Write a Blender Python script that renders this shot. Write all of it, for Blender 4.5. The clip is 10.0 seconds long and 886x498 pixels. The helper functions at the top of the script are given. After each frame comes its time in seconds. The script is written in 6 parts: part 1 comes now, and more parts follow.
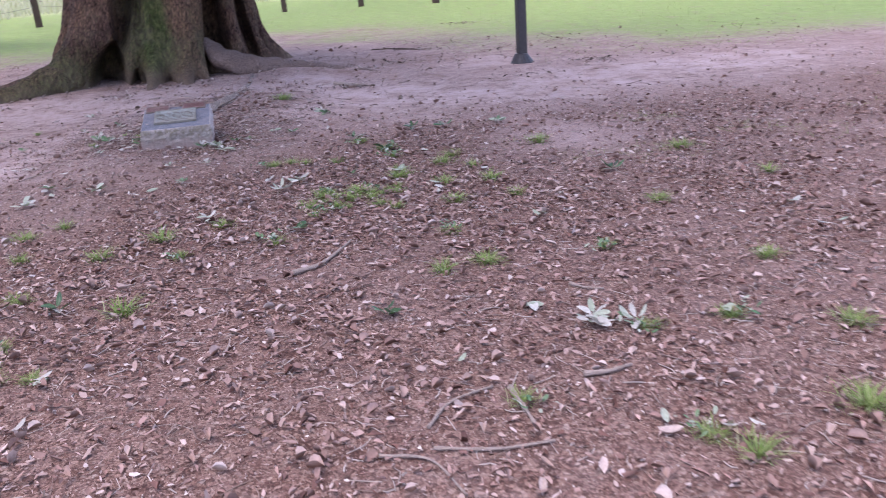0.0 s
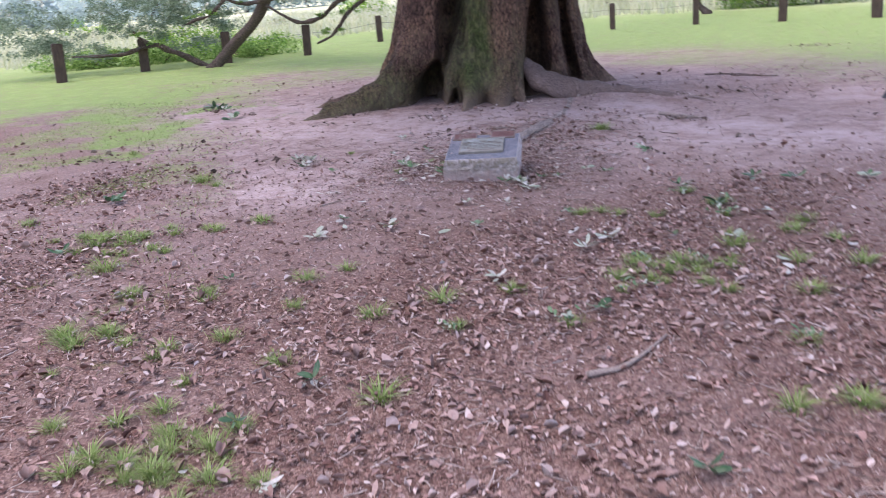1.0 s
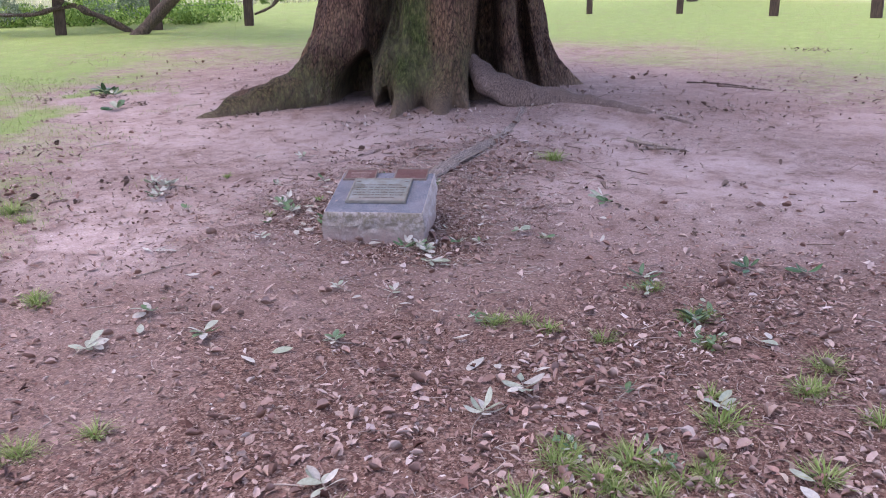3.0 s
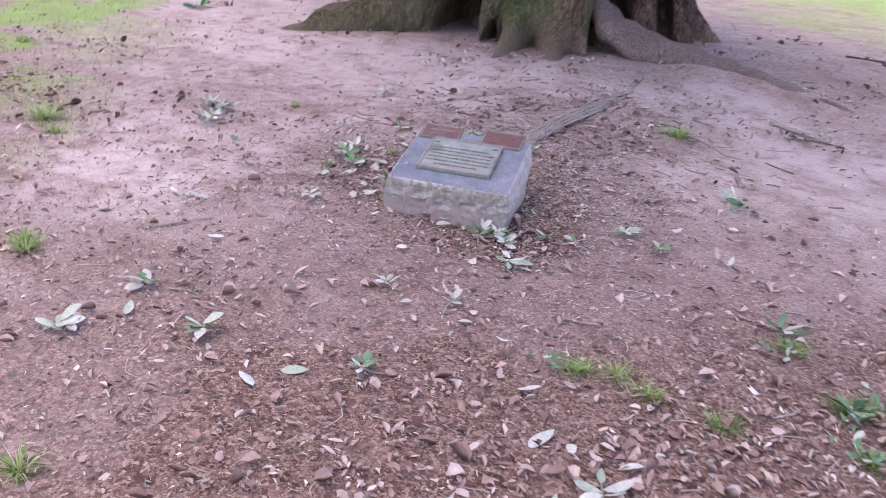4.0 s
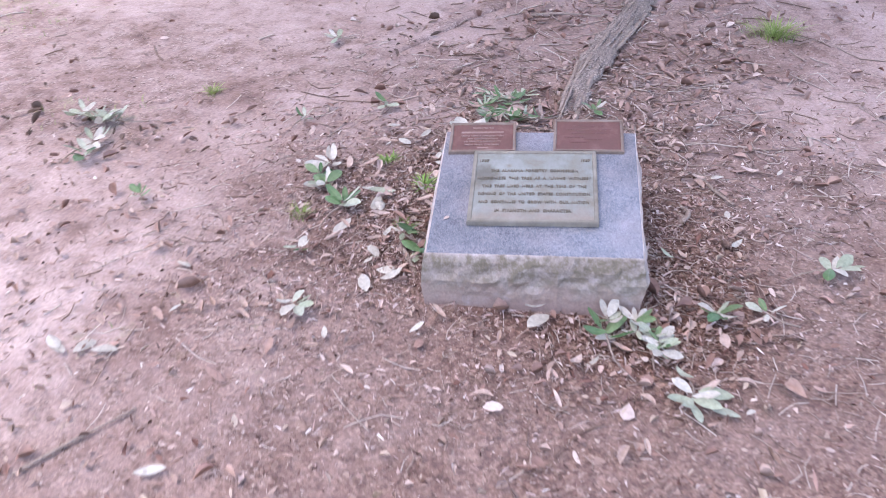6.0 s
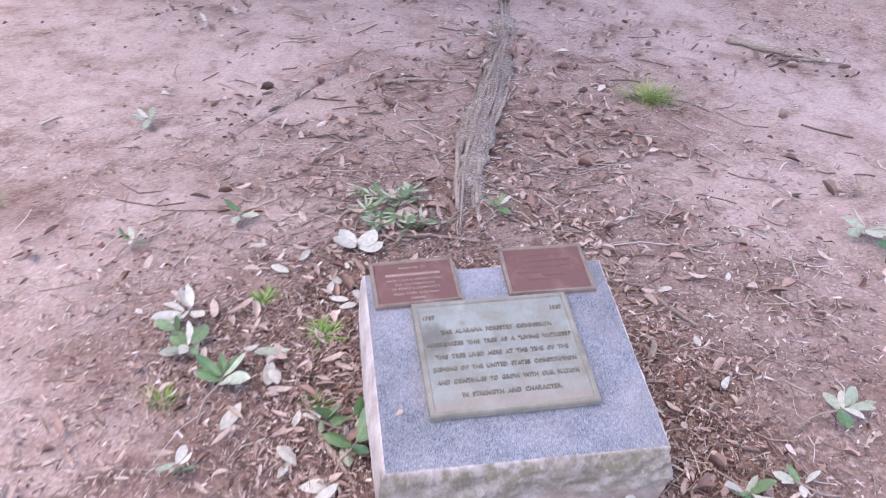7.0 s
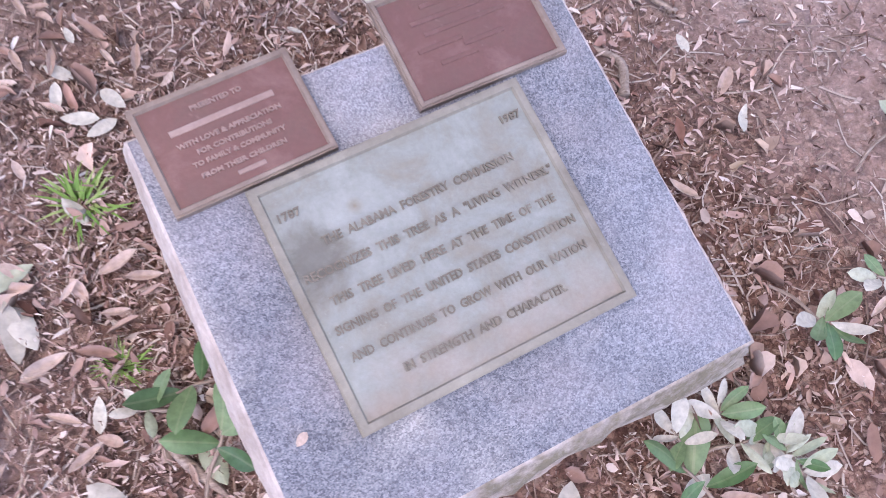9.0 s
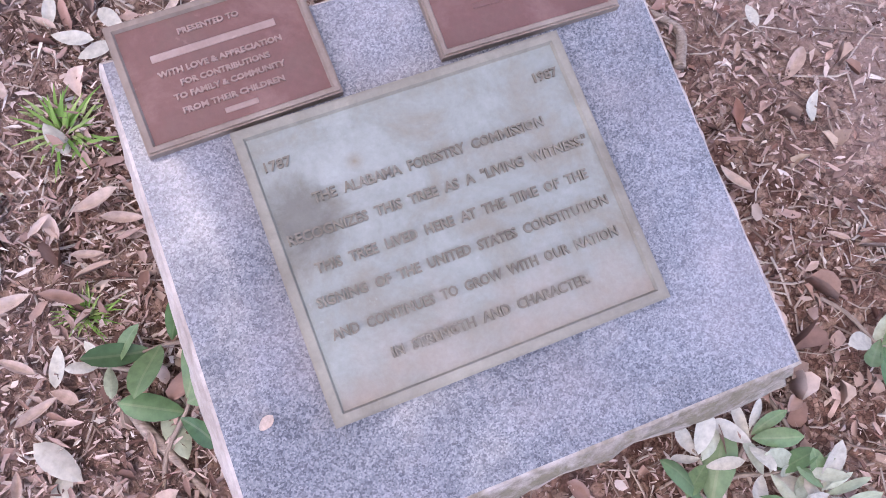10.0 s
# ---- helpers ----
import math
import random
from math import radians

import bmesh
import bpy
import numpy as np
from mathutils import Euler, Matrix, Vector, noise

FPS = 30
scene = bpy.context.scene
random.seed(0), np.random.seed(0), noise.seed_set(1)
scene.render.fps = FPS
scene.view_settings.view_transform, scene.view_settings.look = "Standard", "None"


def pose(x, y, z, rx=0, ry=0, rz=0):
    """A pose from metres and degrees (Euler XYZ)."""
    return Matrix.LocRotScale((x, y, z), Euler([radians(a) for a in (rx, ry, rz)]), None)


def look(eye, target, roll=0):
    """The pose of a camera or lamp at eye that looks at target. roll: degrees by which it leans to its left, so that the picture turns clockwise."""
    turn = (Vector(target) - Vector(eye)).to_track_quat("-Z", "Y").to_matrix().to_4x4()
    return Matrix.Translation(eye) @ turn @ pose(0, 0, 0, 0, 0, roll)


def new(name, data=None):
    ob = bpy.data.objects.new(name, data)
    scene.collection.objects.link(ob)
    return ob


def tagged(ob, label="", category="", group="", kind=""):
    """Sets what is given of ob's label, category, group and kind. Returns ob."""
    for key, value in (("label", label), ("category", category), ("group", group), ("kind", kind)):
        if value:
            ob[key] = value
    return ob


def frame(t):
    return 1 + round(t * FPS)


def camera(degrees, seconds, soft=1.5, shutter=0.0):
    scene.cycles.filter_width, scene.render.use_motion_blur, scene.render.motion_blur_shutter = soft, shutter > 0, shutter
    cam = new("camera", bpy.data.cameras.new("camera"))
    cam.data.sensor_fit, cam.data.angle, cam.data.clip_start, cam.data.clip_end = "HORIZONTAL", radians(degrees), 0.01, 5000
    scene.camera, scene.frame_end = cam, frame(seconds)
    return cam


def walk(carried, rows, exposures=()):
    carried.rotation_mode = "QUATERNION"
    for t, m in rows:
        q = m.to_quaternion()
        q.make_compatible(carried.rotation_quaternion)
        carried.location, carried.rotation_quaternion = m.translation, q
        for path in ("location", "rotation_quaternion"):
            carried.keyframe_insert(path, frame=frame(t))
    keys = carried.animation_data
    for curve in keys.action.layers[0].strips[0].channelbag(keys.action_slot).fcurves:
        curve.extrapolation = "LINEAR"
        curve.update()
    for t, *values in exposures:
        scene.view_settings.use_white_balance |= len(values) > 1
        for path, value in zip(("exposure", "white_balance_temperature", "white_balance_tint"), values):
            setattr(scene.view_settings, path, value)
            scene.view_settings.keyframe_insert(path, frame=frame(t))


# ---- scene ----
cam = camera(56.4, 10.0, 0.9, 0.3)
PATH = [
    (0, (0.500, 0.015, 1.481), (0.433, 1.890, 0.788), -3.9),
    (0.5, (0.420, 0.445, 1.448), (0.086, 2.292, 0.757), -3.8),
    (1, (0.309, 0.945, 1.480), (-0.460, 2.688, 0.871), -4.7),
    (1.5, (0.210, 1.477, 1.491), (-0.629, 3.203, 0.928), -2.0),
    (2, (0.148, 1.955, 1.523), (-0.561, 3.746, 0.984), -1.2),
    (2.2, (0.126, 2.183, 1.549), (-0.583, 3.972, 1.005), -1.1),
    (3.3, (0.052, 3.150, 1.535), (-0.658, 4.876, 0.817), -1.4),
    (3.5, (-0.007, 3.340, 1.524), (-0.748, 5.047, 0.793), -0.5),
    (4, (-0.254, 3.768, 1.496), (-1.113, 5.361, 0.646), 4.5),
    (4.5, (-0.543, 4.096, 1.471), (-1.392, 5.629, 0.508), 5.6),
    (5, (-0.818, 4.476, 1.415), (-1.661, 5.974, 0.392), 2.4),
    (5.2, (-0.893, 4.590, 1.383), (-1.762, 6.075, 0.363), 0.4),
    (6.3, (-1.643, 5.389, 1.418), (-2.171, 6.918, 0.241), -3.7),
    (6.5, (-1.753, 5.507, 1.382), (-2.184, 7.103, 0.256), -2.0),
    (7, (-2.005, 5.743, 1.384), (-2.136, 7.394, 0.263), 1.7),
    (7.5, (-2.065, 6.076, 1.268), (-2.063, 7.569, -0.062), 0.4),
    (8, (-2.156, 6.373, 1.186), (-2.001, 7.619, -0.371), 0.3),
    (8.5, (-2.200, 6.589, 1.169), (-1.861, 7.608, -0.519), 4.2),
    (9, (-2.119, 6.714, 1.084), (-1.823, 7.471, -0.743), 8.5),
    (9.5, (-2.084, 6.738, 1.015), (-1.834, 7.471, -0.829), 11.0),
    (10, (-2.076, 6.759, 0.972), (-1.867, 7.462, -0.889), 9.7),
]
EXPOSURES = [(0, 1.72, 6400, 27), (1.0, 1.75, 6500, 25), (2.2, 1.70, 6780, 27), (3.5, 1.93, 6650, 29), (4.5, 2.24, 6600, 23), (5.2, 2.26, 6650, 23), (6.8, 2.40, 6950, 23), (8.5, 2.40, 6980, 25), (10, 2.27, 6950, 26)]
walk(cam, [(t, look(eye, target, roll)) for t, eye, target, roll in PATH], EXPOSURES)

# ---- light ----
SUN_AZ, SUN_EL = 238.0, 76.0
world = bpy.data.worlds.new("sky")
scene.world = world
world.use_nodes = True
wn, wl = world.node_tree.nodes, world.node_tree.links
sky = wn.new("ShaderNodeTexSky")
sky.sky_type = "NISHITA"
sky.sun_disc = False
sky.sun_elevation, sky.sun_rotation = radians(SUN_EL), radians(SUN_AZ)
sky.dust_density, sky.air_density, sky.ozone_density = 1.5, 1.0, 1.0
wn["Background"].inputs["Strength"].default_value = 0.15
wl.new(sky.outputs[0], wn["Background"].inputs["Color"])
sun = new("sun", bpy.data.lights.new("sun", "SUN"))
sun.data.energy, sun.data.angle, sun.data.color = 1.1, radians(62), (1.0, 0.95, 0.87)
az, el = radians(SUN_AZ), radians(SUN_EL)
sun.matrix_world = look((0, 0, 0), (-math.sin(az) * math.cos(el), -math.cos(az) * math.cos(el), -math.sin(el)))


# ---- materials ----
def mat_new(name, rough=0.8, metal=0.0, spec=0.5):
    m = bpy.data.materials.new(name)
    m.use_nodes = True
    n, l = m.node_tree.nodes, m.node_tree.links
    b = n["Principled BSDF"]
    b.inputs["Roughness"].default_value = rough
    b.inputs["Metallic"].default_value = metal
    b.inputs["Specular IOR Level"].default_value = spec
    return m, n, l, b


def coords(n, l, scale=(1, 1, 1)):
    c, mp = n.new("ShaderNodeTexCoord"), n.new("ShaderNodeMapping")
    mp.inputs["Scale"].default_value = scale
    l.new(c.outputs["Object"], mp.inputs["Vector"])
    return mp.outputs["Vector"]


def noise_tex(n, l, vec, scale, detail=6, rough=0.6, warp=0.0):
    t = n.new("ShaderNodeTexNoise")
    t.inputs["Scale"].default_value, t.inputs["Detail"].default_value = scale, detail
    t.inputs["Roughness"].default_value, t.inputs["Distortion"].default_value = rough, warp
    l.new(vec, t.inputs["Vector"])
    return t.outputs["Fac"]


def ramp(n, l, fac, stops):
    r = n.new("ShaderNodeValToRGB")
    e = r.color_ramp.elements
    while len(e) < len(stops):
        e.new(0.5)
    for i, (p, c) in enumerate(stops):
        e[i].position, e[i].color = p, (*c, 1.0) if not isinstance(c, float) else (c, c, c, 1.0)
    l.new(fac, r.inputs["Fac"])
    return r.outputs["Color"]


def mixc(n, l, fac, a, b, mode="MIX"):
    m = n.new("ShaderNodeMix")
    m.data_type, m.blend_type = "RGBA", mode
    for sock, v in ((m.inputs[0], fac), (m.inputs[6], a), (m.inputs[7], b)):
        if isinstance(v, (int, float)):
            sock.default_value = v
        elif isinstance(v, tuple):
            sock.default_value = (*v, 1.0)
        else:
            l.new(v, sock)
    return m.outputs[2]


def math_node(n, l, op, a, b=0.0, c=0.0, clamp=False):
    m = n.new("ShaderNodeMath")
    m.operation, m.use_clamp = op, clamp
    for i, v in enumerate((a, b, c)):
        if isinstance(v, (int, float)):
            m.inputs[i].default_value = v
        else:
            l.new(v, m.inputs[i])
    return m.outputs[0]


def attr(n, name):
    a = n.new("ShaderNodeAttribute")
    a.attribute_name = name
    return a.outputs["Fac"]


def bump(n, l, b, height, strength=0.5, dist=0.01):
    k = n.new("ShaderNodeBump")
    k.inputs["Strength"].default_value, k.inputs["Distance"].default_value = strength, dist
    l.new(height, k.inputs["Height"])
    l.new(k.outputs["Normal"], b.inputs["Normal"])


def crumbs(n, l, v, scale, stops):
    """Loose crumbs: each cell its own colour, with shade painted dark into the gaps. Returns colour and height."""
    wob = n.new("ShaderNodeVectorMath")
    wob.operation = "ADD"
    l.new(v, wob.inputs[0])
    l.new(mixc(n, l, 1.0, noise_tex(n, l, v, scale * 0.45, 3), (1.5 / scale, 1.5 / scale, 1.5 / scale), "MULTIPLY"), wob.inputs[1])
    vo, ed = n.new("ShaderNodeTexVoronoi"), n.new("ShaderNodeTexVoronoi")
    ed.feature = "DISTANCE_TO_EDGE"
    for t in (vo, ed):
        t.inputs["Scale"].default_value = scale
        l.new(wob.outputs[0], t.inputs["Vector"])
    sep = n.new("ShaderNodeSeparateColor")
    l.new(vo.outputs["Color"], sep.inputs[0])
    gap = ramp(n, l, ed.outputs["Distance"], [(0.0, 0.35), (0.12, 1.0)])
    col = mixc(n, l, 1.0, ramp(n, l, sep.outputs[0], stops), gap, "MULTIPLY")
    return col, math_node(n, l, "MULTIPLY_ADD", sep.outputs[1], 0.6, math_node(n, l, "MULTIPLY", gap, 0.4))


def mat_ground():
    m, n, l, b = mat_new("earth", 0.95, spec=0.2)
    v = coords(n, l)
    big, mid, fine = noise_tex(n, l, v, 1.1, 4), noise_tex(n, l, v, 9, 6, 0.65), noise_tex(n, l, v, 90, 5, 0.7)
    patch = noise_tex(n, l, v, 3.4, 8, 0.72, 0.2)
    pale = ramp(n, l, mid, [(0.3, (0.37, 0.276, 0.256)), (0.52, (0.462, 0.354, 0.332)), (0.75, (0.53, 0.425, 0.402))])
    brown = ramp(n, l, mid, [(0.3, (0.215, 0.142, 0.126)), (0.5, (0.335, 0.240, 0.218)), (0.72, (0.445, 0.342, 0.318))])
    bits, _ = crumbs(n, l, v, 110, [(0.0, (0.07, 0.043, 0.035)), (0.3, (0.21, 0.14, 0.118)), (0.7, (0.42, 0.32, 0.285)), (1.0, (0.62, 0.53, 0.49))])
    brown = mixc(n, l, ramp(n, l, noise_tex(n, l, v, 21, 5, 0.7), [(0.45, 0.0), (0.62, 0.75)]), brown, bits)
    df = math_node(n, l, "MULTIPLY_ADD", math_node(n, l, "SUBTRACT", mixc(n, l, 0.45, patch, mid), 0.5), 5.0, attr(n, "dust"), True)
    bare = mixc(n, l, df, brown, pale)
    blotch = ramp(n, l, noise_tex(n, l, v, 2.7, 7, 0.68, 0.4), [(0.36, (0.70, 0.63, 0.60)), (0.47, (0.95, 0.92, 0.91)), (0.60, (1.07, 1.07, 1.07))])
    bare = mixc(n, l, 0.95, bare, blotch, "MULTIPLY")
    soil = ramp(n, l, fine, [(0.3, (0.078, 0.035, 0.028)), (0.5, (0.19, 0.095, 0.078)), (0.72, (0.35, 0.210, 0.175))])
    tones = [(0.0, (0.03, 0.015, 0.011)), (0.32, (0.125, 0.064, 0.048)), (0.6, (0.32, 0.195, 0.15)), (0.9, (0.46, 0.32, 0.255)), (1.0, (0.57, 0.45, 0.38))]
    big_bits, rise = crumbs(n, l, v, 62, tones)
    small_bits, rise2 = crumbs(n, l, v, 150, tones)
    litter = mixc(n, l, ramp(n, l, noise_tex(n, l, v, 14, 5, 0.7), [(0.44, 0.0), (0.56, 1.0)]), big_bits, small_bits)
    litter = mixc(n, l, 0.35, litter, soil)
    green = ramp(n, l, patch, [(0.30, (0.27, 0.225, 0.13)), (0.46, (0.20, 0.275, 0.080)), (0.75, (0.275, 0.345, 0.12))])
    straw = ramp(n, l, big, [(0.35, (0.36, 0.40, 0.19)), (0.5, (0.54, 0.53, 0.33)), (0.68, (0.68, 0.65, 0.46))])
    lf = math_node(n, l, "MULTIPLY_ADD", math_node(n, l, "SUBTRACT", mid, 0.5), 1.6, attr(n, "litter"), True)
    gf = math_node(n, l, "MULTIPLY_ADD", math_node(n, l, "SUBTRACT", mid, 0.5), 2.2, math_node(n, l, "MULTIPLY_ADD", attr(n, "grass"), 1.6, -0.5), True)
    col = mixc(n, l, lf, bare, litter)
    col = mixc(n, l, gf, col, green)
    col = mixc(n, l, attr(n, "meadow"), col, straw)
    grain = ramp(n, l, fine, [(0.32, 0.6), (0.68, 1.18)])
    col = mixc(n, l, 0.8, col, grain, "MULTIPLY")
    l.new(col, b.inputs["Base Color"])
    lumps = mixc(n, l, 0.5, fine, mid)
    bump(n, l, b, mixc(n, l, math_node(n, l, "MULTIPLY", lf, 0.6), lumps, mixc(n, l, 0.5, rise, rise2)), 0.8, 0.012)
    return m


def mat_island(name, stops, rough=0.75, trans=0.0, vein=0.25):
    """One look in many pieces: colour by piece, a little mottling on each."""
    m, n, l, b = mat_new(name, rough, spec=0.12)
    g = n.new("ShaderNodeNewGeometry")
    col = ramp(n, l, g.outputs["Random Per Island"], stops)
    v = coords(n, l)
    mott = ramp(n, l, noise_tex(n, l, v, 60, 4), [(0.3, 1.0 - vein), (0.7, 1.0 + vein * 0.3)])
    col = mixc(n, l, 1.0, col, mott, "MULTIPLY")
    l.new(col, b.inputs["Base Color"])
    if trans:
        t, mx = n.new("ShaderNodeBsdfTranslucent"), n.new("ShaderNodeMixShader")
        l.new(col, t.inputs["Color"])
        mx.inputs[0].default_value = trans
        l.new(b.outputs[0], mx.inputs[1])
        l.new(t.outputs[0], mx.inputs[2])
        l.new(mx.outputs[0], n["Material Output"].inputs["Surface"])
    return m


def mat_leaf(name, c1, c2, rough, spec=0.4):
    """A single leaf: paler midrib, slight mottling, colour shifted by object."""
    m, n, l, b = mat_new(name, rough, spec=spec)
    o = n.new("ShaderNodeObjectInfo")
    col = mixc(n, l, o.outputs["Random"], c1, c2)
    v = coords(n, l)
    mott = ramp(n, l, noise_tex(n, l, v, 6, 5), [(0.3, 0.72), (0.7, 1.1)])
    col = mixc(n, l, 1.0, col, mott, "MULTIPLY")
    rib = mixc(n, l, 0.10, col, (0.55, 0.52, 0.36))
    sep = n.new("ShaderNodeSeparateXYZ")
    l.new(v, sep.inputs[0])
    on = math_node(n, l, "LESS_THAN", math_node(n, l, "ABSOLUTE", sep.outputs["Y"]), 0.018)
    l.new(mixc(n, l, on, col, rib), b.inputs["Base Color"])
    t, mx = n.new("ShaderNodeBsdfTranslucent"), n.new("ShaderNodeMixShader")
    l.new(col, t.inputs["Color"])
    mx.inputs[0].default_value = 0.2
    l.new(b.outputs[0], mx.inputs[1])
    l.new(t.outputs[0], mx.inputs[2])
    l.new(mx.outputs[0], n["Material Output"].inputs["Surface"])
    return m


def mat_granite():
    m, n, l, b = mat_new("polished_granite", 0.12, spec=0.5)
    v = coords(n, l)
    tone = []
    for scale in (640, 300):
        vo = n.new("ShaderNodeTexVoronoi")
        vo.inputs["Scale"].default_value = scale
        l.new(v, vo.inputs["Vector"])
        sep = n.new("ShaderNodeSeparateColor")
        l.new(vo.outputs["Color"], sep.inputs[0])
        tone.append(sep.outputs[0])
    mixed = math_node(n, l, "MULTIPLY_ADD", tone[1], 0.3, math_node(n, l, "MULTIPLY", tone[0], 0.7))
    grains = ramp(n, l, mixed, [(0.12, (0.086, 0.092, 0.115)), (0.36, (0.138, 0.146, 0.175)), (0.60, (0.192, 0.199, 0.232)), (0.88, (0.272, 0.277, 0.306))])
    cloud = ramp(n, l, noise_tex(n, l, v, 14, 5), [(0.3, 0.86), (0.7, 1.1)])
    col = mixc(n, l, 1.0, grains, cloud, "MULTIPLY")
    # dust film and blotches, whose paleness also stands in for reflected sky
    dust_glare = ramp(n, l, noise_tex(n, l, v, 6.5, 5, 0.6), [(0.46, 0.0), (0.68, 0.42)])
    col = mixc(n, l, dust_glare, col, mixc(n, l, 0.55, col, (0.40, 0.335, 0.345)))
    dust = ramp(n, l, noise_tex(n, l, v, 22, 7, 0.7), [(0.54, 0.0), (0.76, 0.3)])
    l.new(mixc(n, l, dust, col, (0.40, 0.36, 0.36)), b.inputs["Base Color"])
    l.new(ramp(n, l, noise_tex(n, l, v, 30, 6, 0.7), [(0.3, 0.06), (0.75, 0.16)]), b.inputs["Roughness"])
    return m


def mat_rough_stone():
    """Pale pinkish broken faces, an olive-brown stained band on the front, soil near the ground."""
    m, n, l, b = mat_new("rough_stone", 0.9, spec=0.3)
    v = coords(n, l)
    a, f = noise_tex(n, l, v, 16, 7, 0.65, 0.3), noise_tex(n, l, v, 130, 5, 0.7)
    col = ramp(n, l, a, [(0.32, (0.31, 0.255, 0.24)), (0.5, (0.42, 0.355, 0.34)), (0.68, (0.52, 0.46, 0.45))])
    sep = n.new("ShaderNodeSeparateXYZ")
    l.new(v, sep.inputs[0])
    front = ramp(n, l, sep.outputs["Y"], [(0.0, 1.0), (0.03, 0.0)])
    band = ramp(n, l, math_node(n, l, "MULTIPLY_ADD", a, 0.06, sep.outputs["Z"]), [(0.05, 0.6), (0.125, 0.8), (0.165, 1.0), (0.20, 1.0), (0.214, 0.3)])
    stain = ramp(n, l, noise_tex(n, l, v, 36, 7, 0.72), [(0.38, 0.30), (0.58, 0.92)])
    col = mixc(n, l, math_node(n, l, "MULTIPLY", math_node(n, l, "MULTIPLY", band, stain), front), col, (0.15, 0.128, 0.090))
    soil = ramp(n, l, math_node(n, l, "MULTIPLY_ADD", a, 0.16, sep.outputs["Z"]), [(0.09, 0.85), (0.18, 0.0)])
    col = mixc(n, l, soil, col, (0.36, 0.25, 0.22))
    col = mixc(n, l, 0.5, col, ramp(n, l, f, [(0.3, 0.6), (0.7, 1.15)]), "MULTIPLY")
    l.new(col, b.inputs["Base Color"])
    bump(n, l, b, mixc(n, l, 0.4, a, f), 0.6, 0.008)
    return m


def mat_bronze(name, base, worn, dirt, rough=0.45, metal=0.35, stain=None):
    m, n, l, b = mat_new(name, rough, metal)
    v = coords(n, l)
    a, f = noise_tex(n, l, v, 14, 6, 0.65, 0.4), noise_tex(n, l, v, 160, 4, 0.7)
    col = ramp(n, l, a, [(0.3, dirt), (0.5, base), (0.72, worn)])
    spots = ramp(n, l, noise_tex(n, l, v, 75, 3, 0.6), [(0.66, 0.0), (0.74, 0.6)])
    col = mixc(n, l, spots, col, worn)
    if stain:
        vm = n.new("ShaderNodeVectorMath")
        vm.operation = "DISTANCE"
        l.new(v, vm.inputs[0])
        vm.inputs[1].default_value = stain
        d = math_node(n, l, "MULTIPLY_ADD", math_node(n, l, "SUBTRACT", a, 0.5), 0.09, vm.outputs["Value"])
        col = mixc(n, l, ramp(n, l, d, [(0.018, 0.75), (0.05, 0.0)]), col, (0.10, 0.09, 0.075))
        # a small rust spot, and tan weathering towards the lower edge
        vr = n.new("ShaderNodeVectorMath")
        vr.operation = "DISTANCE"
        l.new(v, vr.inputs[0])
        vr.inputs[1].default_value = (0.103, 0.232, 0.015)
        col = mixc(n, l, ramp(n, l, vr.outputs["Value"], [(0.0015, 0.9), (0.004, 0.35), (0.011, 0.0)]), col, (0.17, 0.105, 0.05))
        sp = n.new("ShaderNodeSeparateXYZ")
        l.new(v, sp.inputs[0])
        low = math_node(n, l, "MULTIPLY_ADD", math_node(n, l, "SUBTRACT", noise_tex(n, l, v, 20, 5, 0.6), 0.5), 0.22, sp.outputs["Y"])
        col = mixc(n, l, ramp(n, l, low, [(0.005, 0.55), (0.085, 0.0)]), col, (0.27, 0.205, 0.17))
    l.new(mixc(n, l, 0.5, col, ramp(n, l, f, [(0.3, 0.8), (0.7, 1.08)]), "MULTIPLY"), b.inputs["Base Color"])
    l.new(ramp(n, l, a, [(0.3, rough + 0.15), (0.7, rough - 0.06)]), b.inputs["Roughness"])
    bump(n, l, b, f, 0.25, 0.0012)
    return m


